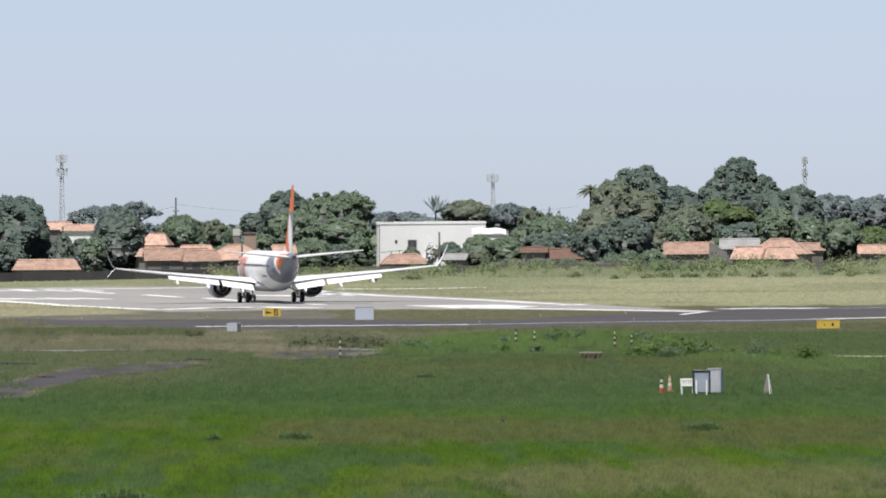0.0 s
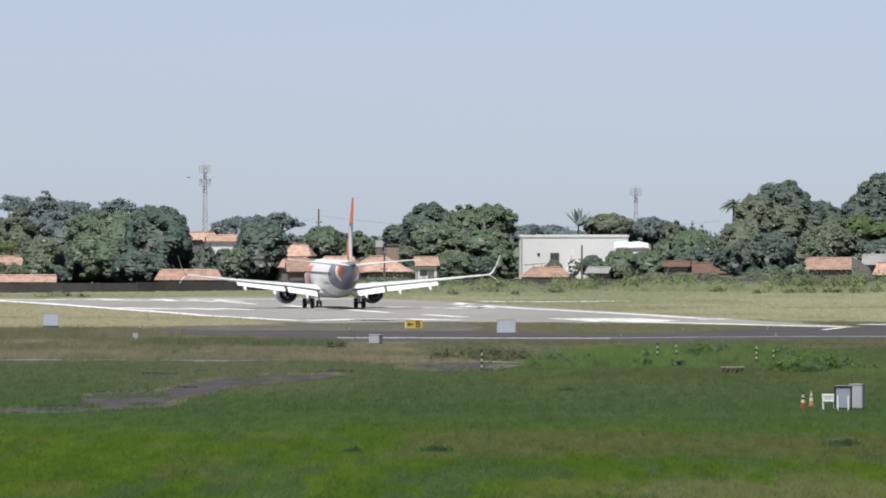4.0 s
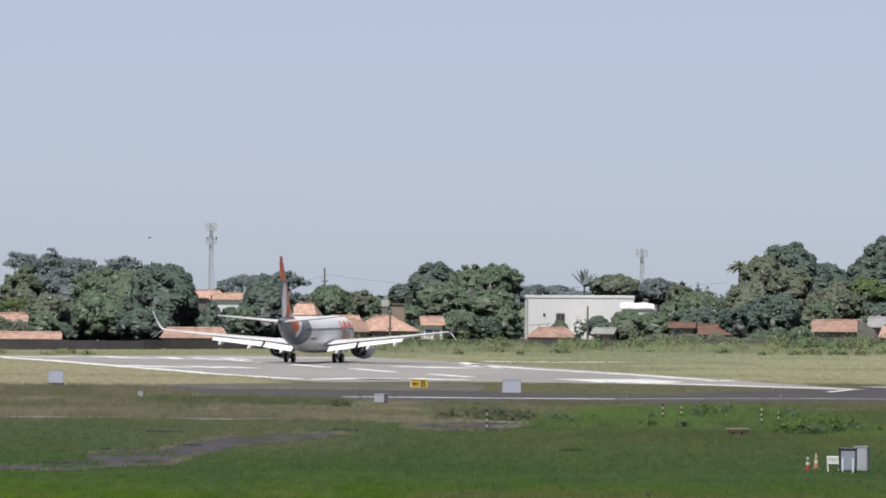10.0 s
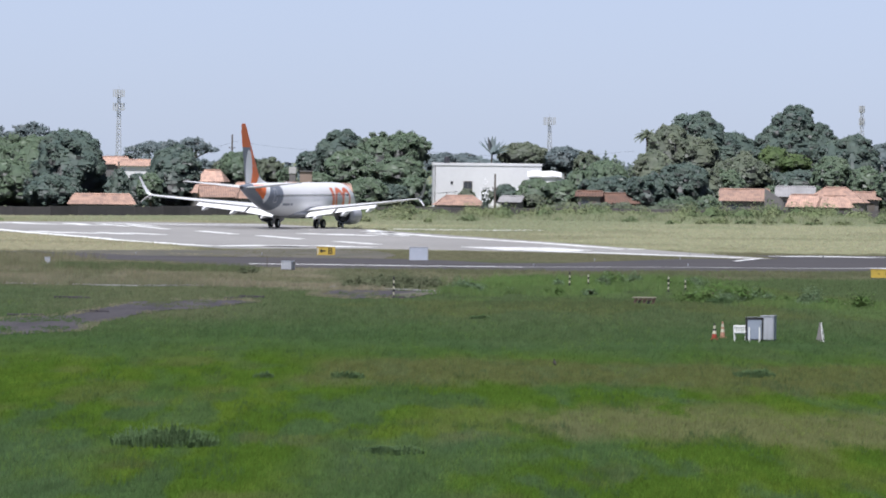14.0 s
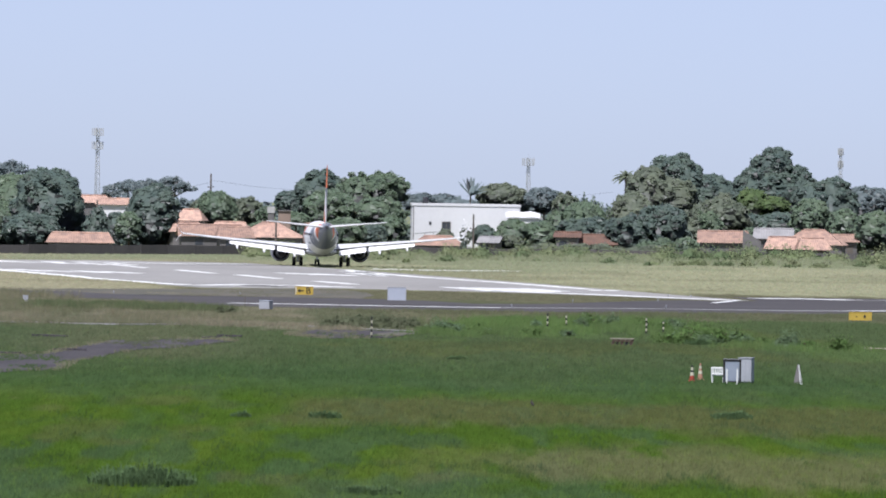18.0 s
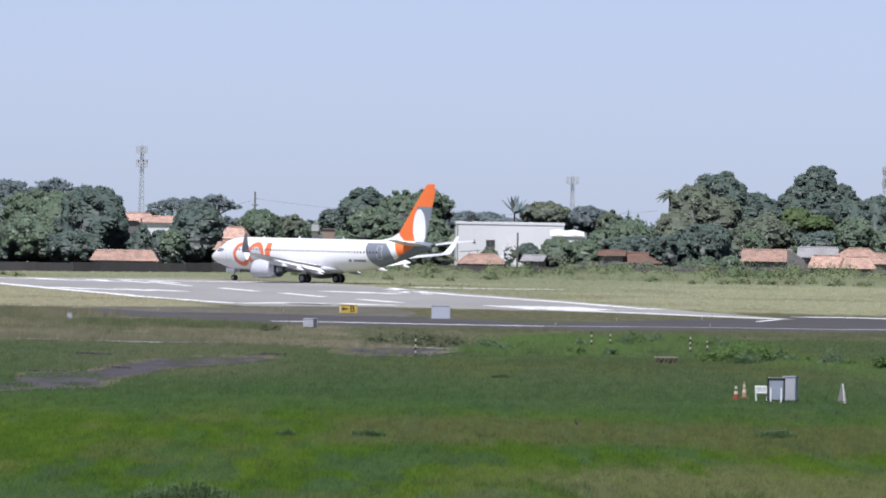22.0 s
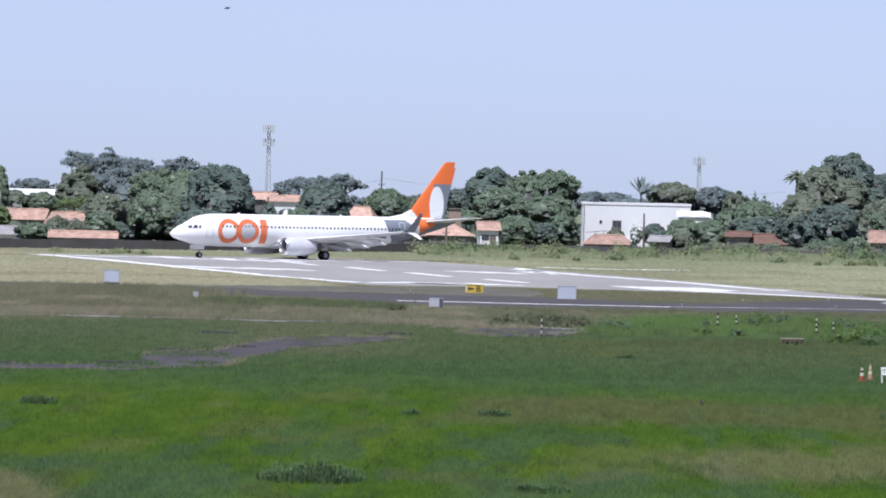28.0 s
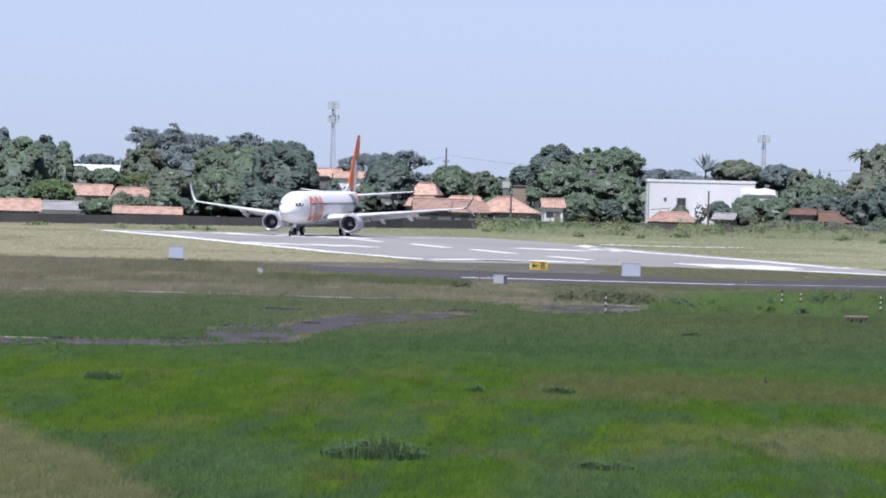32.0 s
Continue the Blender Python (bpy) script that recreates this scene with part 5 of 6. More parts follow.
def mast(x, y, h, wd):
    """A lattice mast with antenna panels."""
    th = thing("antenna_mast", pose(x, y, 0), "slim grey lattice telephone mast with antenna panels", "mast", "telephone masts on the horizon")
    r = lambda z: 0.9 - 0.55 * z / h
    legs = [(math.cos(q), math.sin(q)) for q in (0.4, 2.5, 4.6)]
    for c, s in legs:
        part("leg", rod(bmesh.new(), (c * r(0), s * r(0), 0), (c * r(h), s * r(h), h), 0.10, 0.07, 6), "steel", th)
    bm = bmesh.new()
    n = 16
    for i in range(n):
        z0, z1 = h * i / n, h * (i + 1) / n
        for k in range(3):
            (c, s), (c2, s2) = legs[k], legs[(k + 1) % 3]
            rod(bm, (c * r(z0), s * r(z0), z0), (c2 * r(z1), s2 * r(z1), z1), 0.05, None, 5)
            rod(bm, (c * r(z1), s * r(z1), z1), (c2 * r(z1), s2 * r(z1), z1), 0.04, None, 5)
    part("bracing", bm, "steel", th)
    for zc in ((h - 1.0, h - 4.6) if h > 18 else (h - 1.0,)):
        part("platform", rod(bmesh.new(), (0, 0, zc - 1.05), (0, 0, zc - 0.95), wd * 0.75, None, 12), "steel", th)
        for k in range(6):
            q = k * math.pi / 3 + 0.2
            part("antenna_panel", box(bmesh.new(), (0.30, 0.2, 2.0), (wd * math.cos(q), wd * math.sin(q), zc)), "steel", th)
    part("lightning_rod", rod(bmesh.new(), (0, 0, h - 1), (0, 0, h + 1.2), 0.04, 0.02, 5), "steel", th)




def boundary():
    th = thing("boundary_wall", pose(0, 0, 0), "long low weathered grey boundary wall of the airfield", "wall", kind="structure")
    k = 0
    for (x0, y0), (x1, y1) in zip(WALL_WAY, WALL_WAY[1:]):
        n = max(1, int(math.hypot(x1 - x0, y1 - y0) / 6))
        a = math.degrees(math.atan2(y1 - y0, x1 - x0))
        length = math.hypot(x1 - x0, y1 - y0) / n
        for i in range(n):
            q = (i + 0.5) / n
            x, y = x0 + q * (x1 - x0), y0 + q * (y1 - y0)
            h = 1.22 + 0.05 * math.sin(k * 1.7)
            part("wall_panel", box(bmesh.new(), (length - 0.02, 0.18, h), (x, y, h / 2), a), "wall", th)
            part("pillar", box(bmesh.new(), (0.26, 0.24, h + 0.04), (x0 + i / n * (x1 - x0), y0 + i / n * (y1 - y0), (h + 0.04) / 2), a), "wall", th)
            k += 1


# ---- airfield furniture ----
def letters(text, size, parent, m, material):
    cu = bpy.data.curves.new("lettering", "FONT")
    cu.body, cu.size, cu.extrude, cu.align_x, cu.align_y = text, size, 0.004, "CENTER", "CENTER"
    tmp = bpy.data.objects.new("lettering", cu)
    scene.collection.objects.link(tmp)
    me = bpy.data.meshes.new_from_object(tmp.evaluated_get(bpy.context.evaluated_depsgraph_get()))
    bpy.data.objects.remove(tmp)
    me.materials.append(M[material])
    ob = new("lettering", me)
    ob.parent, ob.matrix_basis = parent, m
    return ob


def board(name, x, y, w, h, legs, face, label, rz=0.0, category="sign"):
    th = thing(name, pose(x, y, 0, 0, 0, rz), label, category)
    part("panel", box(bmesh.new(), (w, 0.16, h), (0, 0, legs + h / 2), bevel=0.02), face, th)
    bm = bmesh.new()
    for sx, sz, cx, cz in ((w + 0.08, 0.06, 0, legs + h), (w + 0.08, 0.06, 0, legs), (0.06, h, -w / 2, legs + h / 2), (0.06, h, w / 2, legs + h / 2)):
        box(bm, (sx, 0.20, sz), (cx, 0, cz))
    part("rim", bm, "box" if face != "signy" else "signy", th)
    for k in (-0.42, 0.42):
        part("leg", box(bmesh.new(), (0.09, 0.12, legs + 0.1), (k * w, 0.02, (legs + 0.1) / 2)), "box" if face != "signy" else "metal", th)
    return th


def cone(x, y, h, rz, tone, upper, word):
    th = thing("traffic_cone", pose(x, y, 0, 0, 0, rz), word + " traffic cone with two cream bands", "cone", "traffic cones beside the cabinet")
    part("base", box(bmesh.new(), (0.42, 0.42, 0.05), (0, 0, 0.025), bevel=0.015), tone, th)
    r = lambda z: 0.165 - 0.125 * z / h
    cuts = [0.05, 0.36 * h, 0.56 * h, 0.68 * h, 0.86 * h, h]
    for i, (a, b) in enumerate(zip(cuts, cuts[1:])):
        white = i in (1, 3)
        part("band" if white else "body", rod(bmesh.new(), (0, 0, a), (0, 0, b), r(a) + 0.004 * white, r(b) + 0.004 * white, 14), "pole_pale" if white else tone if i == 0 else upper, th, "cream band" if white else "")


def furniture():
    s = board("taxiway_sign", -3.1, 836, 1.62, 0.70, 0.12, "signy", "yellow taxiway sign with a black arrow and letter B", -3)
    letters("B", 0.85, s, pose(0.38, -0.10, 0.46, 90), "black")
    bm = bmesh.new()
    loft(bm, [[(-0.62, y, 0.46), (-0.38, y, 0.64), (-0.38, y, 0.52), (-0.05, y, 0.52), (-0.05, y, 0.40), (-0.38, y, 0.40), (-0.38, y, 0.28)] for y in (-0.105, -0.08)])
    part("arrow", bm, "black", s)
    part("stripe", box(bmesh.new(), (0.09, 0.02, 0.6), (-0.76, -0.09, 0.47)), "plastic", s)
    s = board("taxiway_sign", 42.5, 735, 1.80, 0.62, 0.14, "signy", "yellow taxiway sign with two small dark marks", -3)
    for k, w, h in ((-0.3, 0.10, 0.10), (0.36, 0.17, 0.22)):
        part("mark", box(bmesh.new(), (w, 0.02, h), (k, -0.09, 0.43)), "black", s)
    board("white_board", 5.3, 812.5, 1.62, 1.12, 0.06, "panel", "plain pale blue-grey board on short white legs", 2)
    w = board("white_board", -36.9, 842, 1.36, 1.10, 0.28, "panel", "plain pale board with a dark base on two white legs", -3)
    part("base_bar", box(bmesh.new(), (1.5, 0.10, 0.14), (0, -0.02, 0.16)), "dark", w)
    b = thing("white_box", pose(-5.92, 749.3, 0, 0, 0, -24), "small white metal box low in the grass", "box")
    part("body", box(bmesh.new(), (0.92, 0.75, 0.66), (0, 0, 0.36), bevel=0.02), "box", b)
    part("lid", box(bmesh.new(), (0.98, 0.81, 0.06), (0, 0, 0.72), bevel=0.015), "panel", b)
    part("foot", box(bmesh.new(), (0.8, 0.6, 0.05), (0, 0, 0.025)), "dark", b)
    b = thing("marker_stub", pose(-26.55, 767, 0, 0, 0, 0), "small white marker block beside the taxiway", "marker")
    part("block", box(bmesh.new(), (0.44, 0.34, 0.56), (0.1, 0, 0.28), bevel=0.02), "box", b)
    part("cover", box(bmesh.new(), (0.50, 0.40, 0.05), (0.1, 0, 0.585), bevel=0.01), "box", b)
    b = thing("stake", pose(-7.8, 763, 0), "thin dark stake beside the taxiway line", "stake")
    part("rod", rod(bmesh.new(), (0, 0, 0), (0, 0, 0.9), 0.05, 0.04, 6), "wood", b)
    # striped poles
    for x, y, h in ((2.39, 627.4, 1.45), (15.97, 687, 1.0), (17.57, 694, 0.75), (22.68, 663.6, 1.12), (24.25, 672.7, 0.72)):
        p = thing("marker_pole", pose(x, y, 0), "black and white striped marker pole in the grass", "pole", "striped marker poles")
        n = max(3, round(h / 0.2))
        for i in range(n):
            part("stripe", rod(bmesh.new(), (0, 0, h * i / n), (0, 0, h * (i + 1) / n), 0.062, None, 10), "pole_pale" if i % 2 else "black", p)
        part("cap", rod(bmesh.new(), (0, 0, h), (0, 0, h + 0.04), 0.062, 0.03, 10), "black", p)
    # low barrier
    b = thing("barrier", pose(19.4, 615.4, 0, 0, 0, 2), "low rusty brown barrier with a pale top plank", "barrier")
    part("top_plank", box(bmesh.new(), (1.62, 0.36, 0.09), (0, 0, 0.44), bevel=0.01), "sand", b)
    for i in range(5):
        u = -0.62 + 0.31 * i
        part("block", loft(bmesh.new(), [[(u - 0.16 + 0.14 * q, -0.13, 0.4 * q), (u + 0.04 + 0.14 * q, -0.13, 0.4 * q), (u + 0.04 + 0.14 * q, 0.13, 0.4 * q), (u - 0.16 + 0.14 * q, 0.13, 0.4 * q)] for q in (0, 1)]), "rust" if i % 2 == 0 else "black", b)
    part("side_rail", box(bmesh.new(), (1.3, 0.05, 0.09), (0, -0.15, 0.30)), "rust", b)
    cone(20.03, 509.4, 0.93, 4, "cone_dark", "black", "dark red and black")
    cone(20.66, 513.5, 0.95, 20, "cone", "cone", "faded orange")
    # white cone-shaped marker
    m = thing("cone_marker", pose(25.87, 507, 0, 0, 0, 30), "tall pyramid marker with grey sides and white edges", "marker")
    bm = bmesh.new()
    bmesh.ops.create_cone(bm, cap_ends=True, segments=4, radius1=0.28, radius2=0.05, depth=1.05, matrix=Matrix.Translation((0, 0, 0.56)))
    part("pyramid", bm, "plaster_grey", m)
    part("edge_strip", rod(bmesh.new(), (0.27, 0, 0.05), (0.06, 0, 1.08), 0.035, 0.025, 6), "plastic", m)
    part("edge_strip", rod(bmesh.new(), (0, -0.27, 0.05), (0, -0.06, 1.08), 0.025, 0.02, 6), "plastic", m)
    part("base", box(bmesh.new(), (0.52, 0.52, 0.05), (0, 0, 0.025), 45), "plastic", m)
    # plastic chair
    c = thing("plastic_chair", pose(21.42, 507.5, 0, 0, 0, 172), "wide white plastic garden chair standing beside the cabinet", "chair")
    part("seat", box(bmesh.new(), (0.66, 0.5, 0.05), (0, 0, 0.42), bevel=0.015), "plastic", c)
    for i in range(5):
        part("back_slat", box(bmesh.new(), (0.085, 0.03, 0.30), (-0.25 + 0.125 * i, 0.255, 0.62)), "plastic", c)
    part("back_rail", box(bmesh.new(), (0.74, 0.05, 0.12), (0, 0.265, 0.82), bevel=0.015), "plastic", c)
    part("back_rail", box(bmesh.new(), (0.66, 0.05, 0.07), (0, 0.265, 0.48), bevel=0.015), "plastic", c)
    for sx in (-1, 1):
        part("back_post", rod(bmesh.new(), (0.32 * sx, 0.26, 0.40), (0.36 * sx, 0.27, 0.86), 0.035, None, 6), "plastic", c)
        part("armrest", box(bmesh.new(), (0.06, 0.5, 0.04), (0.36 * sx, 0, 0.64)), "plastic", c)
        part("arm_post", box(bmesh.new(), (0.05, 0.05, 0.24), (0.35 * sx, -0.22, 0.52)), "plastic", c)
        for sy in (-1, 1):
            part("leg", rod(bmesh.new(), (0.30 * sx, 0.26 * sy, 0), (0.33 * sx, 0.23 * sy, 0.42), 0.04, 0.045, 6), "plastic", c)
    # equipment cabinets
    c = thing("equipment_cabinet", pose(22.08, 504.5, 0, 0, 0, -4), "white metal equipment cabinet with a dark framed door", "cabinet")
    part("body", box(bmesh.new(), (0.98, 0.7, 1.28), (0, 0, 0.76), bevel=0.02), "box", c)
    d = part("door", box(bmesh.new(), (0.84, 0.03, 1.12), (0, -0.365, 0.74)), "door", c)
    bm = bmesh.new()
    for sx, sz, cx, cz in ((1.02, 0.13, 0, 1.33), (0.12, 1.25, -0.445, 0.74), (0.10, 1.25, 0.45, 0.74), (1.0, 0.07, 0, 0.15)):
        box(bm, (sx, 0.05, sz), (cx, -0.37, cz))
    part("seal", bm, "black", c)
    for k in (-0.29, 0.29):
        part("post", box(bmesh.new(), (0.08, 0.08, 0.85), (k, -0.42, 0.42)), "plastic", c)
    part("handle", box(bmesh.new(), (0.03, 0.04, 0.16), (0.32, -0.395, 0.95)), "metal", d)
    c = thing("equipment_cabinet", pose(23.02, 508.0, 0, 0, 0, -14), "taller white metal cabinet with ribbed side panels", "cabinet")
    part("body", box(bmesh.new(), (0.74, 0.8, 1.32), (0, 0, 0.72), bevel=0.02), "box", c)
    part("roof_plate", box(bmesh.new(), (0.80, 0.86, 0.05), (0, 0, 1.405)), "box", c)
    for k in (-0.28, 0.0, 0.28):
        part("rib", box(bmesh.new(), (0.05, 0.03, 1.22), (k, -0.41, 0.72)), "box", c)
    part("plinth", box(bmesh.new(), (0.7, 0.76, 0.06), (0, 0, 0.03)), "dark", c)


# ---- the airliner: x forward, y to port, z up, origin between the main wheels on the ground ----
SECTIONS = [(0, 2.88, 0.05, 0.05), (0.15, 2.89, 0.25, 0.25), (0.5, 2.92, 0.52, 0.52), (1.1, 2.99, 0.83, 0.82), (1.9, 3.08, 1.12, 1.10), (2.5, 3.16, 1.38, 1.26), (3.2, 3.28, 1.68, 1.44), (4.2, 3.36, 1.87, 1.64), (5.4, 3.40, 1.97, 1.80), (6.8, 3.40, 2.005, 1.88),
            (12, 3.40, 2.005, 1.88), (18, 3.40, 2.005, 1.88), (24.5, 3.40, 2.005, 1.88), (27, 3.50, 1.91, 1.83), (29.5, 3.70, 1.71, 1.68), (32, 3.98, 1.42, 1.42), (34, 4.24, 1.14, 1.12), (36, 4.50, 0.84, 0.78), (37.5, 4.70, 0.58, 0.50), (38.5, 4.82, 0.36, 0.30), (38.9, 4.86, 0.20, 0.16)]
NOSE = 19.6


def section(s):
    for a, b in zip(SECTIONS, SECTIONS[1:]):
        if a[0] <= s <= b[0]:
            q = (s - a[0]) / (b[0] - a[0])
            return [u + q * (v - u) for u, v in zip(a[1:], b[1:])]
    return list(SECTIONS[-1][1:])


def skin(s, z, lift=0.0):
    """The half width of the hull at station s and height z."""
    zc, hh, hw = section(s)
    return hw * math.sqrt(max(0.0, 1 - ((z - zc) / hh) ** 2)) + lift


def decal(outline, side, lift=0.018, rows=None):
    """A flat shape (station, height) laid on the hull's side: quads given as four corners."""
    bm = bmesh.new()
    for quad in outline:
        bm.faces.new([bm.verts.new((NOSE - s, side * skin(s, z, lift), z)) for s, z in quad])
    bmesh.ops.remove_doubles(bm, verts=bm.verts, dist=0.001)
    return bm


def ringquads(s0, z0, rs, rz, thick, a0, a1, n=28):
    out = []
    for i in range(n):
        a, b = a0 + (a1 - a0) * i / n, a0 + (a1 - a0) * (i + 1) / n
        for k in range(3):
            o, p = 1 - thick * k / 3, 1 - thick * (k + 1) / 3
            out.append([(s0 + rs * o * math.cos(a), z0 + rz * o * math.sin(a)), (s0 + rs * o * math.cos(b), z0 + rz * o * math.sin(b)), (s0 + rs * p * math.cos(b), z0 + rz * p * math.sin(b)), (s0 + rs * p * math.cos(a), z0 + rz * p * math.sin(a))])
    return out


def doorquads(s, z0, z1, half, line):
    """The thin outline of a door round station s."""
    bars = [(s - half, s - half + line, z0, z1), (s + half - line, s + half, z0, z1)]
    ends = [(s - half + line, s + half - line, z0, z0 + line), (s - half + line, s + half - line, z1 - line, z1)]
    return [q for b in bars for q in barquads(*b, 6)] + [q for b in ends for q in barquads(*b, 1)]


def barquads(s0, s1, z0, z1, n=8):
    return [[(s0, z0 + (z1 - z0) * i / n), (s1, z0 + (z1 - z0) * i / n), (s1, z0 + (z1 - z0) * (i + 1) / n), (s0, z0 + (z1 - z0) * (i + 1) / n)] for i in range(n)]


def aerofoil(chord, thick, n=9):
    """Points of a wing section, along the chord from 0 and up."""
    up, lo = [], []
    for i in range(n):
        q = 0.5 - 0.5 * math.cos(math.pi * i / (n - 1))
        t = 5 * thick * (0.2969 * math.sqrt(q) - 0.126 * q - 0.3516 * q * q + 0.2843 * q ** 3 - 0.1036 * q ** 4)
        up.append((q * chord, t * chord * 1.1))
        lo.append((q * chord, -t * chord * 0.8))
    return up + lo[-2:0:-1]


def wing(stations, vertical=False):
    """Stations: (leading edge station, span, height, chord, thickness)."""
    bm = bmesh.new()
    rings = []
    for s, y, z, c, t in stations:
        rings.append([(NOSE - s - u, (y + v) if vertical else y, z if vertical else z + v) for u, v in aerofoil(c, t)])
    return loft(bm, rings)


def two_tone(name, base, rules):
    """Paint in fields that are bounded in the thing's own space: rules are (colour, list of (coefficients x, z, xx, zz, constant)); a field is where all are positive."""
    m = mat(name, base, tuple(c * 0.96 for c in base), 0.4, 0.36, local=True, spec=0.1)
    n, l = m.node_tree.nodes, m.node_tree.links
    bs = n["Principled BSDF"]
    out = bs.inputs["Base Color"].links[0].from_socket
    sep = n.new("ShaderNodeSeparateXYZ")
    l.new(n.new("ShaderNodeTexCoord").outputs["Object"], sep.inputs[0])

    def math_node(op, a, b):
        k = n.new("ShaderNodeMath")
        k.operation = op
        for i, v in enumerate((a, b)):
            if isinstance(v, (int, float)):
                k.inputs[i].default_value = v
            else:
                l.new(v, k.inputs[i])
        return k.outputs[0]
    x, z = sep.outputs[0], sep.outputs[2]
    xx, zz = math_node("MULTIPLY", x, x), math_node("MULTIPLY", z, z)
    for colour, tests in rules:
        mask = 1.0
        for cx, cz, cxx, czz, c0 in tests:
            v = c0
            for k, src in ((cx, x), (cz, z), (cxx, xx), (czz, zz)):
                if k:
                    v = math_node("ADD", math_node("MULTIPLY", src, k), v)
            mask = math_node("MULTIPLY", math_node("GREATER_THAN", v, 0.0), mask)
        mx = n.new("ShaderNodeMix")
        mx.data_type = "RGBA"
        l.new(mask, mx.inputs[0]), l.new(out, mx.inputs[6])
        mx.inputs[7].default_value = (*colour, 1)
        out = mx.outputs[2]
    l.new(out, bs.inputs["Base Color"])
    return m


def ellipse(s, z, a, b):
    """The inside of an ellipse round station s and height z."""
    x0 = NOSE - s
    return (2 * x0 / a ** 2, 2 * z / b ** 2, -1 / a ** 2, -1 / b ** 2, 1 - x0 * x0 / a ** 2 - z * z / b ** 2)


def outside(s, z, a, b):
    return tuple(-k for k in ellipse(s, z, a, b))


def wheel(parent, x, y, r, w):
    t = part("wheel", rod(bmesh.new(), (x, y - w * 0.4, r), (x, y + w * 0.4, r), r * 0.56, None, 16), "metal", parent)
    bm = bmesh.new()
    ring = [(0.58, -0.42), (0.88, -0.5), (0.98, -0.3), (1.0, 0.0), (0.98, 0.3), (0.88, 0.5), (0.58, 0.42)]
    loft(bm, [[(x + r * q * math.cos(a), y + w * v, r + r * q * math.sin(a)) for q, v in ring] for a in np.linspace(0, 2 * math.pi, 25)], close=True, caps=False)
    part("tyre", bm, "tyre", t, smooth=True)
    return t


def grey_outward(ob, side):
    """The grey material on the outward faces of a winglet."""
    ob.data.materials.append(M["grey"])
    for f in ob.data.polygons:
        f.material_index = 1 if f.normal.y * side > 0.15 else 0


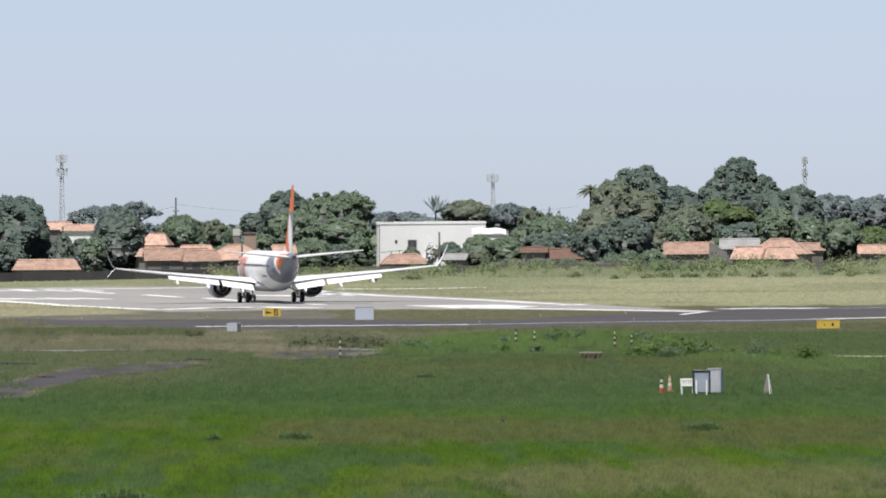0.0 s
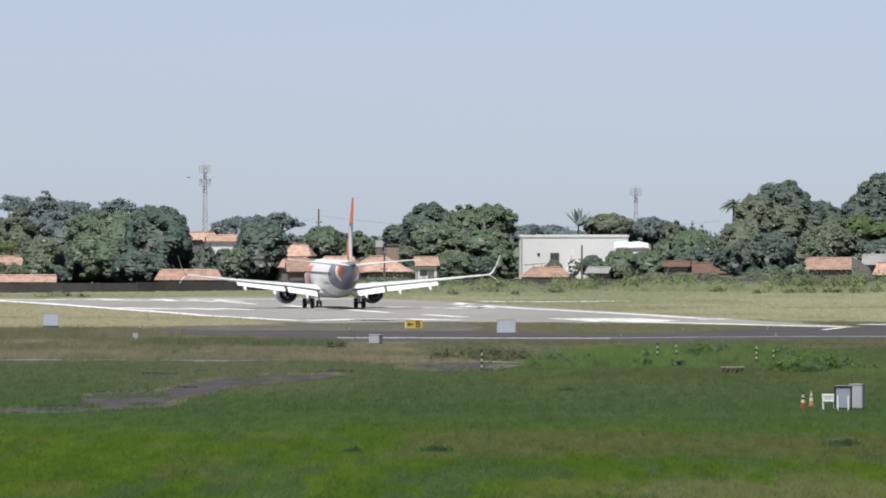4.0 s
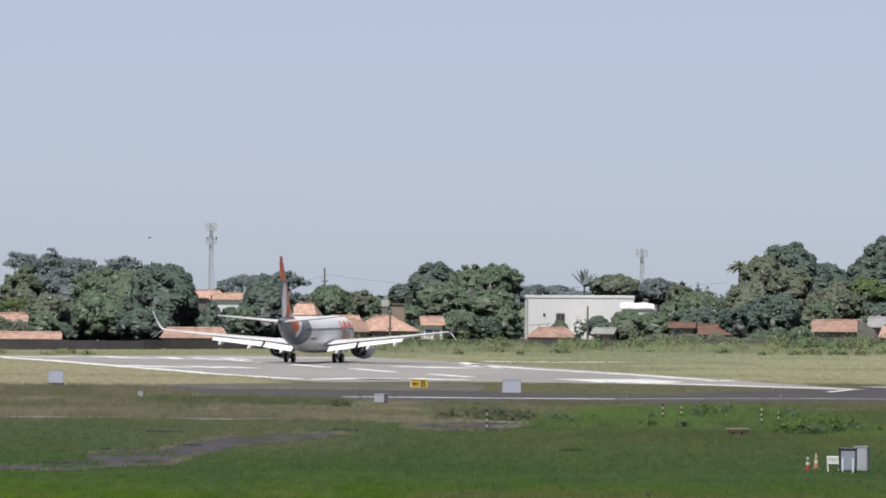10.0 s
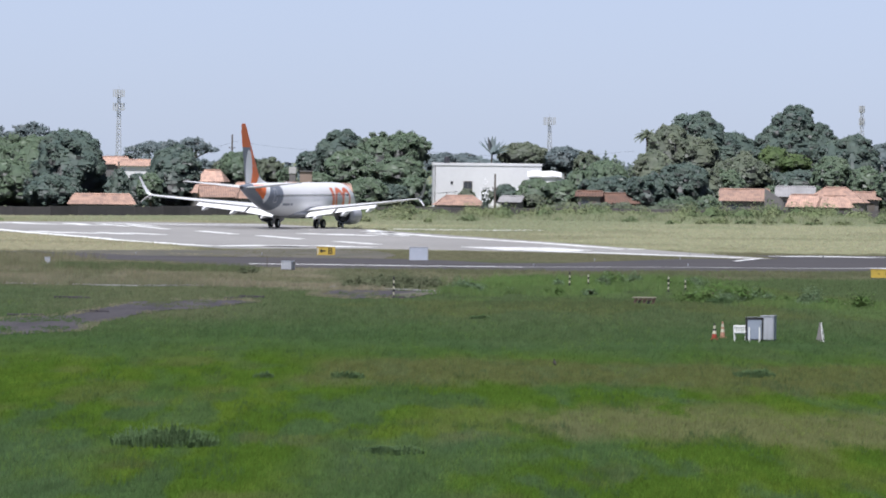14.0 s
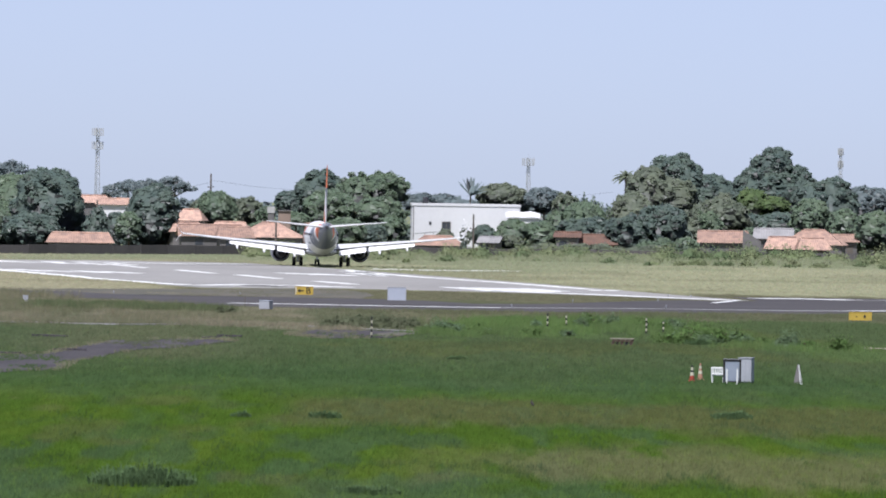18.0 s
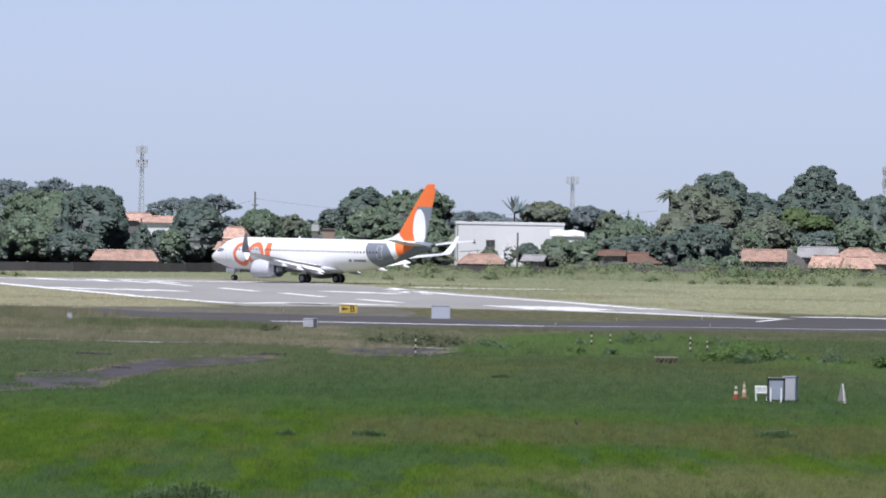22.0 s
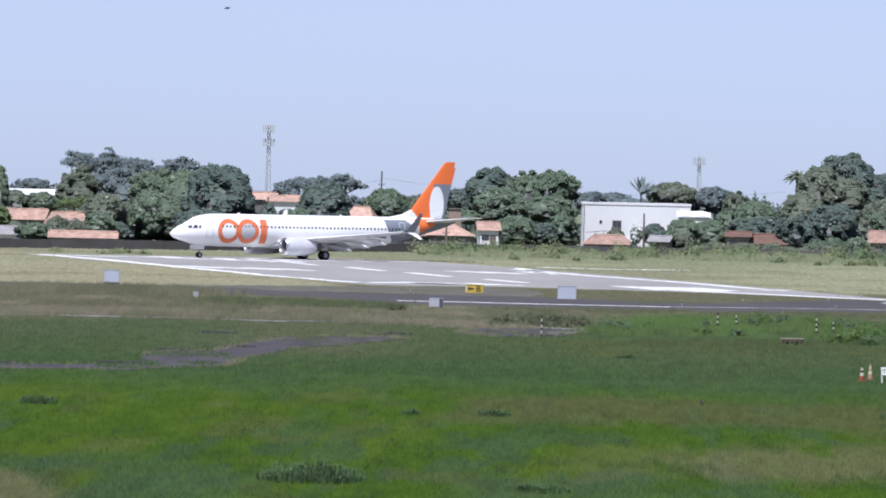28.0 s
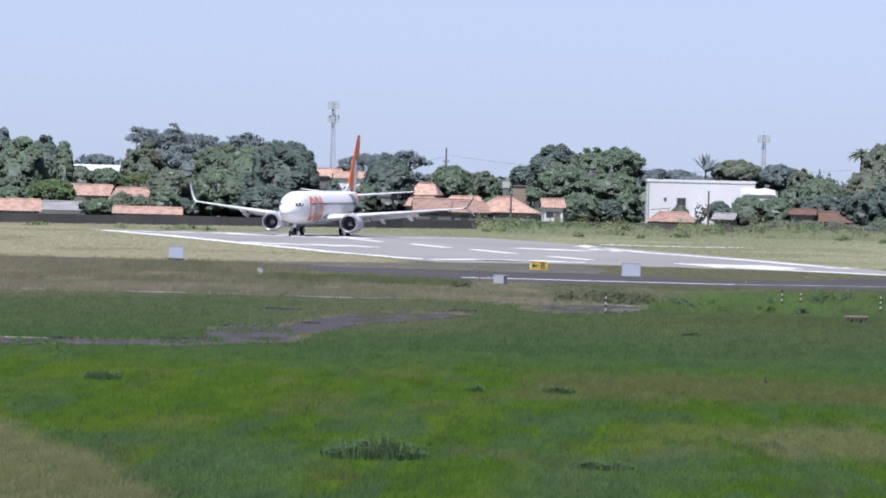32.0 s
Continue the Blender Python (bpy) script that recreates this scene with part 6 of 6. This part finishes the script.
def airliner():
    jet = thing("airliner", pose(0, 0, 0), "white twin-engined airliner with an orange and grey tail", "airliner")
    orange, grey, pale, white = (0.78, 0.185, 0.055), (0.195, 0.215, 0.255), (0.50, 0.52, 0.55), (0.80, 0.80, 0.80)
    # hull
    bm = bmesh.new()
    n = 40
    fine = []
    for a, b in zip(SECTIONS, SECTIONS[1:]):
        k = max(1, int((b[0] - a[0]) / 1.2))
        fine += [a[0] + (b[0] - a[0]) * i / k for i in range(k)]
    fine.append(SECTIONS[-1][0])
    rings = []
    for s in fine:
        zc, hh, hw = section(s)
        rings.append([(NOSE - s, hw * math.cos(2 * math.pi * i / n), zc + hh * math.sin(2 * math.pi * i / n)) for i in range(n)])
    loft(bm, rings)
    hull = two_tone("hull_paint", white, [
        (grey, [(-1, 1.484, 0, -0.14, -13.03), (0, -1, 0, 0, 5.05)]),
        (white, [(-1, 0, 0, 0, -10.9), outside(30.3, 3.0, 2.75, 2.4)]),
        (orange, [(-1, 0, 0, 0, -10.9), outside(30.3, 3.0, 3.55, 3.4), (0, -1, 0, 0, 5.2)]),
        (grey, [(-1, 0, 0, 0, -13.2), (-0.5, -1, 0, 0, -3.7)]),
        (grey, [(-1, 0, 0, 0, -16.5), (0, -1, 0, 0, 5.4)]),
    ])
    body = part("fuselage", bm, hull, jet, smooth=True)
    part("belly_fairing", loft(bmesh.new(), [[(NOSE - s, w * math.cos(q), 1.75 + h * math.sin(q)) for q in np.linspace(0, 2 * math.pi, 21)[:-1]] for s, w, h in ((12.6, 0.5, 0.2), (14, 1.7, 0.52), (17, 2.0, 0.62), (21, 1.95, 0.6), (23.5, 1.3, 0.4), (25, 0.4, 0.15))]), "pale", jet, smooth=True)
    # windows and doors
    me = None
    for side in (1, -1):
        for i in range(49):
            s = 6.3 + 0.508 * i
            z = 3.88
            w = bmesh.new()
            if me is None:
                pts = [(0.12 * math.cos(q), 0.17 * math.sin(q)) for q in np.linspace(0, 2 * math.pi, 9)[:-1]]
                loft(w, [[(u, -0.02, v) for u, v in pts], [(u, 0.025, v) for u, v in pts]])
                ob = part("cabin_window", w, "pane", body)
                me = ob.data
            else:
                w.free()
                ob = share("cabin_window", me, body, Matrix())
            ob.matrix_basis = pose(NOSE - s, side * skin(s, z), z, 0, 0, 0 if side > 0 else 180)
        for s, z0, z1 in ((4.6, 2.5, 4.35),):
            part("door_outline", decal(doorquads(s, z0, z1, 0.44, 0.05), side, 0.02), "pale", body)
        for s in (17.6, 18.6):
            part("exit_outline", decal(doorquads(s, 3.25, 4.3, 0.28, 0.035), side, 0.02), "pale", body)
        # rear door, and bars in place of the registration
        part("door_outline", decal(doorquads(31.1, 3.05, 4.75, 0.42, 0.09), side, 0.02), "pale", body)
        part("registration_bar", decal(barquads(26.9, 28.9, 2.72, 2.98, 2), side, 0.02), "grey", body)
        part("flag", decal(barquads(26.1, 26.6, 2.68, 3.02, 2), side, 0.02), "grey", body)
        # large orange emblem of plain shapes
        part("emblem_ring", decal(ringquads(7.1, 3.32, 1.48, 1.50, 0.36, 0, 2 * math.pi, 36), side, 0.02), "orange", body)
        part("emblem_disc", decal(ringquads(9.75, 3.32, 1.06, 1.02, 0.97, 0, 2 * math.pi, 36), side, 0.024), "pale", body)
        part("emblem_ring", decal(ringquads(9.7, 3.32, 1.48, 1.50, 0.36, 0, 2 * math.pi, 36), side, 0.032), "orange", body)
        part("emblem_bar", decal(barquads(11.4, 12.3, 1.84, 4.78), side, 0.03), "orange", body)
        # flight-deck windows
        for s0, s1, z0, z1 in ((1.85, 2.45, 3.60, 3.95), (2.50, 3.05, 3.60, 4.02), (3.12, 3.50, 3.64, 3.98)):
            part("cockpit_window", decal([[(s0, z0), (s1, z0), (s1, z1), (s0 + 0.22, min(z1, section(s0 + 0.22)[0] + section(s0 + 0.22)[1] - 0.03))]], side, 0.03), "pane", body)
    # wings
    for side, sname in ((1, "wing"), (-1, "wing")):
        W = part(sname, wing([(13.4, 0.9 * side, 1.95, 8.0, 0.13), (13.9, 1.8 * side, 2.1, 7.4, 0.13), (16.2, 5.6 * side, 2.55, 4.9, 0.12), (19.8, 11.3 * side, 3.12, 3.2, 0.11), (23.1, 16.8 * side, 3.72, 1.62, 0.10)]), "wing", jet, smooth=False)
        w1 = part("upper_winglet", wing([(23.1, 16.8 * side, 3.72, 1.62, 0.09), (23.45, 17.15 * side, 3.98, 1.3, 0.08), (24.0, 17.55 * side, 4.75, 0.95, 0.07), (24.75, 17.96 * side, 5.95, 0.42, 0.06)]), "white", W)
        grey_outward(w1, side)
        part("lower_winglet", wing([(23.5, 16.9 * side, 3.70, 1.15, 0.09), (24.2, 17.35 * side, 3.35, 0.8, 0.08), (24.9, 17.8 * side, 2.85, 0.35, 0.06)]), "white", W)
        for y0, y1, s0, s1, c0, c1, z0, z1 in ((2.1, 5.4, 20.6, 20.7, 1.9, 1.8, 1.93, 2.38), (5.7, 11.2, 20.6, 22.45, 1.7, 1.25, 2.42, 2.98)):
            F = part("flap", wing([(s0, y0 * side, z0, c0, 0.12), (s1, y1 * side, z1, c1, 0.12)]), "white", W)
            for v in F.data.vertices:   # lowered
                q = (v.co.y * side - y0) / (y1 - y0)
                hx = NOSE - (s0 + q * (s1 - s0))
                v.co.z -= 0.32 * max(0.0, hx - v.co.x)
        part("aileron", wing([(22.75, 11.5 * side, 3.12, 0.55, 0.08), (24.2, 15.8 * side, 3.56, 0.45, 0.08)]), "pale", W)
        part("slat", wing([(15.9, 5.4 * side, 2.48, 0.75, 0.20), (22.85, 16.3 * side, 3.64, 0.45, 0.20)]), "wing_edge", W)
        for y, s0, z in ((3.3, 19.8, 1.85), (7.0, 20.3, 2.3), (10.3, 20.9, 2.75)):
            part("flap_fairing", loft(bmesh.new(), [[(NOSE - s0 - u, y * side + 0.20 * q * math.cos(a), z - 0.10 - 0.34 * u / 2 + 0.30 * q * math.sin(a)) for a in np.linspace(0, 2 * math.pi, 11)[:-1]] for u, q in ((0, 0.2), (0.6, 0.8), (1.6, 1.0), (2.7, 0.75), (3.5, 0.1))]), "white", W, smooth=True)
        # engine
        yc, zc = 4.83 * side, 1.58
        prof = [(13.05, 0.93), (12.98, 1.02), (13.1, 1.10), (13.6, 1.18), (14.6, 1.20), (15.8, 1.12), (17.1, 1.00), (17.15, 0.95), (16.4, 0.93)]
        E = part("engine", loft(bmesh.new(), [[(NOSE - s, yc + r * math.cos(a), zc + r * math.sin(a) * (1.0 if math.sin(a) > 0 else 0.94)) for a in np.linspace(0, 2 * math.pi, 33)[:-1]] for s, r in prof], caps=False), "nacelle", jet, smooth=True)
        part("inlet_lip", loft(bmesh.new(), [[(NOSE - s, yc + r * math.cos(a), zc + r * math.sin(a) * (1.0 if math.sin(a) > 0 else 0.94)) for a in np.linspace(0, 2 * math.pi, 33)[:-1]] for s, r in ((13.22, 1.135), (13.02, 1.075), (12.94, 1.0), (13.05, 0.92), (13.3, 0.89))], caps=False), "wing_edge", E, smooth=True)
        part("inlet_duct", loft(bmesh.new(), [[(NOSE - s, yc + r * math.cos(a), zc + r * math.sin(a)) for a in np.linspace(0, 2 * math.pi, 33)[:-1]] for s, r in ((13.3, 0.895), (14.2, 0.86))], caps=False), "grey", E, smooth=True)
        part("fan", rod(bmesh.new(), (NOSE - 14.15, yc, zc), (NOSE - 14.25, yc, zc), 0.87, None, 24), "dark", E)
        part("spinner", rod(bmesh.new(), (NOSE - 14.15, yc, zc), (NOSE - 13.6, yc, zc), 0.28, 0.02, 16), "pale", E)
        for i in range(18):
            a = 2 * math.pi * i / 18
            b = bmesh.new()
            loft(b, [[(NOSE - 14.12 + 0.03 * k, yc + r * math.cos(a + k * 0.06), zc + r * math.sin(a + k * 0.06)) for k in (-1, 1)] + [(NOSE - 14.14 + 0.03 * k, yc + r * math.cos(a + k * 0.06), zc + r * math.sin(a + k * 0.06)) for k in (1, -1)] for r in (0.27, 0.85)])
            part("fan_blade", b, "dark", E)
        part("core_nozzle", loft(bmesh.new(), [[(NOSE - s, yc + r * math.cos(a), zc + r * math.sin(a)) for a in np.linspace(0, 2 * math.pi, 25)[:-1]] for s, r in ((15.5, 0.70), (17.0, 0.66), (18.1, 0.45), (18.0, 0.40), (16.5, 0.5))], caps=False), "metal", E, smooth=True)
        # dark disc across the duct stands for the shade inside the nacelle's rear
        part("shade_disc", rod(bmesh.new(), (NOSE - 16.5, yc, zc), (NOSE - 16.4, yc, zc), 0.93, None, 24), "dark", E)
        part("exhaust_plug", rod(bmesh.new(), (NOSE - 17.2, yc, zc), (NOSE - 18.7, yc, zc), 0.36, 0.06, 14), "metal", E)
        part("pylon", loft(bmesh.new(), [[(NOSE - s, yc + w, z0) for w in (-0.16, 0.16)] + [(NOSE - s, yc + w, z1) for w in (0.16, -0.16)] for s, z0, z1 in ((14.2, 2.6, 2.75), (16.0, 2.2, 2.85), (18.5, 2.1, 2.6), (20.0, 2.2, 2.4))]), "white", E)
        # tailplane
        T = part("tailplane", wing([(34.4, 0.4 * side, 4.85, 3.9, 0.09), (38.0, 7.17 * side, 5.5, 1.45, 0.08)]), "wing", jet)
        part("elevator", wing([(37.4, 0.9 * side, 4.9, 0.95, 0.06), (39.05, 7.0 * side, 5.49, 0.42, 0.06)]), "pale", T)
    # fin
    fin_paint = two_tone("fin_paint", orange, [
        (grey, [(-1, 0.30, 0, 0, -19.3), (0, -1, 0, 0, 9.55)]),
        ((0.78, 0.79, 0.80), [ellipse(36.55, 6.9, 1.02, 2.35)]),
        (white, [(1, -0.95, 0, 0, 19.45)]),
    ])
    F = part("fin", wing([(28.6, 0, 5.15, 9.0, 0.025), (31.8, 0, 5.75, 5.6, 0.05), (33.0, 0, 6.35, 4.65, 0.075), (37.5, 0, 12.1, 1.55, 0.075), (37.75, 0, 12.3, 1.25, 0.06)], vertical=True), fin_paint, jet)
    part("rudder", wing([(36.4, 0, 5.6, 1.25, 0.09), (38.3, 0, 11.6, 0.85, 0.09)], vertical=True), fin_paint, F)
    part("tail_cone", rod(bmesh.new(), (NOSE - 38.7, 0, 4.85), (NOSE - 39.25, 0, 4.92), 0.24, 0.12, 12), "dark", jet)
    for s, h in ((9.0, 0.18), (15.2, 0.22), (23.0, 0.16)):
        part("antenna", wing([(s, 0, 5.36, 0.45, 0.12), (s + 0.25, 0, 5.4 + h, 0.2, 0.1)], vertical=True), "white", jet)
    # undercarriage
    for side in (1, -1):
        g = part("main_gear_strut", rod(rod(rod(bmesh.new(), (0, 2.86 * side, 0.55), (0.05, 2.75 * side, 2.2), 0.13, 0.16, 10), (0, 2.6 * side, 0.57), (0, 3.12 * side, 0.57), 0.09, None, 8), (0, 2.8 * side, 1.1), (0.1, 1.5 * side, 1.9), 0.07, None, 8), "metal", jet)
        for k in (-0.43, 0.43):
            wheel(g, 0, 2.86 * side + k, 0.565, 0.40)
        part("gear_door", box(bmesh.new(), (0.9, 0.05, 0.9), (0.05, 3.02 * side, 1.6)), "white", g)
    g = part("nose_gear_strut", rod(rod(rod(bmesh.new(), (15.6, 0, 0.34), (15.65, 0, 1.9), 0.09, 0.11, 10), (15.6, -0.2, 0.345), (15.6, 0.2, 0.345), 0.06, None, 8), (15.6, 0, 0.9), (14.5, 0, 1.6), 0.05, None, 8), "metal", jet)
    for k in (-0.2, 0.2):
        wheel(g, 15.6, k, 0.345, 0.2)
        part("gear_door", box(bmesh.new(), (1.5, 0.03, 0.55), (15.9, k * 2.2, 1.3)), "white", g)
    part("taxi_light", rod(bmesh.new(), (15.72, 0, 1.15), (15.80, 0, 1.15), 0.10, None, 10), "plastic", g)
    return jet


def bird(name_label, k):
    """Built at scale k."""
    b = thing("bird", pose(0, 0, 0), name_label, "bird")
    bm = bmesh.new()
    loft(bm, [[(s, r * math.cos(a), r * math.sin(a)) for a in np.linspace(0, 2 * math.pi, 9)[:-1]] for s, r in ((0.28, 0.01), (0.2, 0.05), (0.05, 0.08), (-0.15, 0.05), (-0.35, 0.02))])
    part("body", bm, "bird", b)
    for side in (1, -1):
        bm = bmesh.new()
        loft(bm, [[(0.12 - g, 0.05 * side + 0.33 * side * q, 0.03 + 0.22 * q - 0.10 * q * q + dz) for g, dz in ((0, 0), (0.22 - 0.10 * q, 0), (0.22 - 0.10 * q, 0.012), (0, 0.012))] for q in (0, 0.7, 1.5, 2.0)])
        part("wing", bm, "bird", b)
    part("tail", box(bmesh.new(), (0.22, 0.14, 0.015), (-0.42, 0, 0)), "bird", b)
    for ob in b.children:
        ob.data.transform(Matrix.Scale(k, 4))
    return b


def perched_bird():
    b = thing("bird", pose(9.7, 447, 0, 0, 0, 105), "small dark bird standing in the lawn", "bird")
    bm = bmesh.new()
    loft(bm, [[(s, r * math.cos(a), z + r * math.sin(a)) for a in np.linspace(0, 2 * math.pi, 9)[:-1]] for s, r, z in ((0.13, 0.03, 0.27), (0.08, 0.07, 0.22), (-0.02, 0.075, 0.18), (-0.12, 0.04, 0.14), (-0.17, 0.02, 0.12))])
    part("body", bm, "bird", b)
    bm = bmesh.new()
    bmesh.ops.create_icosphere(bm, subdivisions=2, radius=0.045, matrix=Matrix.Translation((0.13, 0, 0.32)))
    part("head", bm, "bird", b)
    part("beak", rod(bmesh.new(), (0.165, 0, 0.315), (0.215, 0, 0.305), 0.014, 0.003, 6), "dark", b)
    part("tail", box(bmesh.new(), (0.16, 0.06, 0.015), (-0.23, 0, 0.10)), "bird", b)
    for k in (-0.03, 0.03):
        part("leg", rod(bmesh.new(), (0.0, k, 0), (0.0, k, 0.13), 0.01, None, 6), "dark", b)


ground()
paving()
boundary()
town()
woods()
furniture()
jet = airliner()
birds = [bird("dark bird gliding over the far taxiway", 0.48), bird("small dark bird high in the pale sky", 0.9), bird("dark bird flapping low over the weeds", 0.62)]
perched_bird()
turf()


def heading(x, y, h):
    return pose(x, y, 0.02, 0, 0, 90 - h)


def motions():
    # the airliner rolls away along the runway, swings right, then turns about to the left
    walk(jet, [(t, heading(x, y, h)) for t, x, y, h in [
        (0, -3.59, 948.4, -7.4),
        (2, -8.50, 980.4, -7.0),
        (4, -12.59, 1006.4, -7.0),
        (7, -16.86, 1038.9, -4.1),
        (8, -17.31, 1040.2, -0.3),
        (9, -17.10, 1043.2, 5.2),
        (10, -16.09, 1048.7, 10.9),
        (11, -14.46, 1054.6, 15.4),
        (12, -12.29, 1061.1, 18.5),
        (13, -9.89, 1067.4, 20.1),
        (15, -5.34, 1080.0, 16.8),
        (18, -2.10, 1099.3, -1.9),
        (19, -2.42, 1097.0, -11.2),
        (20, -3.49, 1099.8, -21.2),
        (21, -5.23, 1102.9, -32.3),
        (22, -7.38, 1105.6, -44.2),
        (23, -9.77, 1107.6, -57.1),
        (24, -12.45, 1108.9, -69.8),
        (26, -18.55, 1109.9, -93.7),
        (29, -26.31, 1106.8, -131.3),
        (30, -28.33, 1104.8, -144.1),
        (31, -29.64, 1102.6, -156.5),
        (32, -30.55, 1099.8, -168.3),
    ]])
    walk(birds[0], [(t, pose(x, y, z, 0, 0, r)) for t, x, y, z, r in [
        (0, -39.5, 700, 12.6, 10), (2, -29.6, 700, 13.7, 10), (3, -24.8, 700, 14.3, 15), (4, -20.0, 700, 13.6, 60), (5.5, -17.2, 700, 13.0, 95), (7, -17.0, 700, 12.7, 130), (9, -21.0, 700, 13.1, 165), (10, -23.5, 700, 13.4, 170), (13, -30.2, 700, 12.5, 185), (20, -70, 720, 16, 190), (32, -140, 760, 24, 190)]])
    walk(birds[1], [(t, pose(x, y, z, 0, 0, r)) for t, x, y, z, r in [
        (0, -130, 800, 10, 20), (20, -50, 800, 11, 15), (24, -32.6, 800, 16.4, 15), (25, -28.8, 800, 19.5, 20), (26, -28.5, 800, 20.6, 25), (28.5, -24, 800, 27, 30), (32, -12, 820, 42, 30)]])
    walk(birds[2], [(t, pose(x, y, z, 0, 0, r)) for t, x, y, z, r in [
        (0, 23.3, 560, 2.2, 30), (1, 33, 566, 3.2, 30), (4, 62, 585, 7, 30), (32, 320, 760, 40, 30)]])


motions()
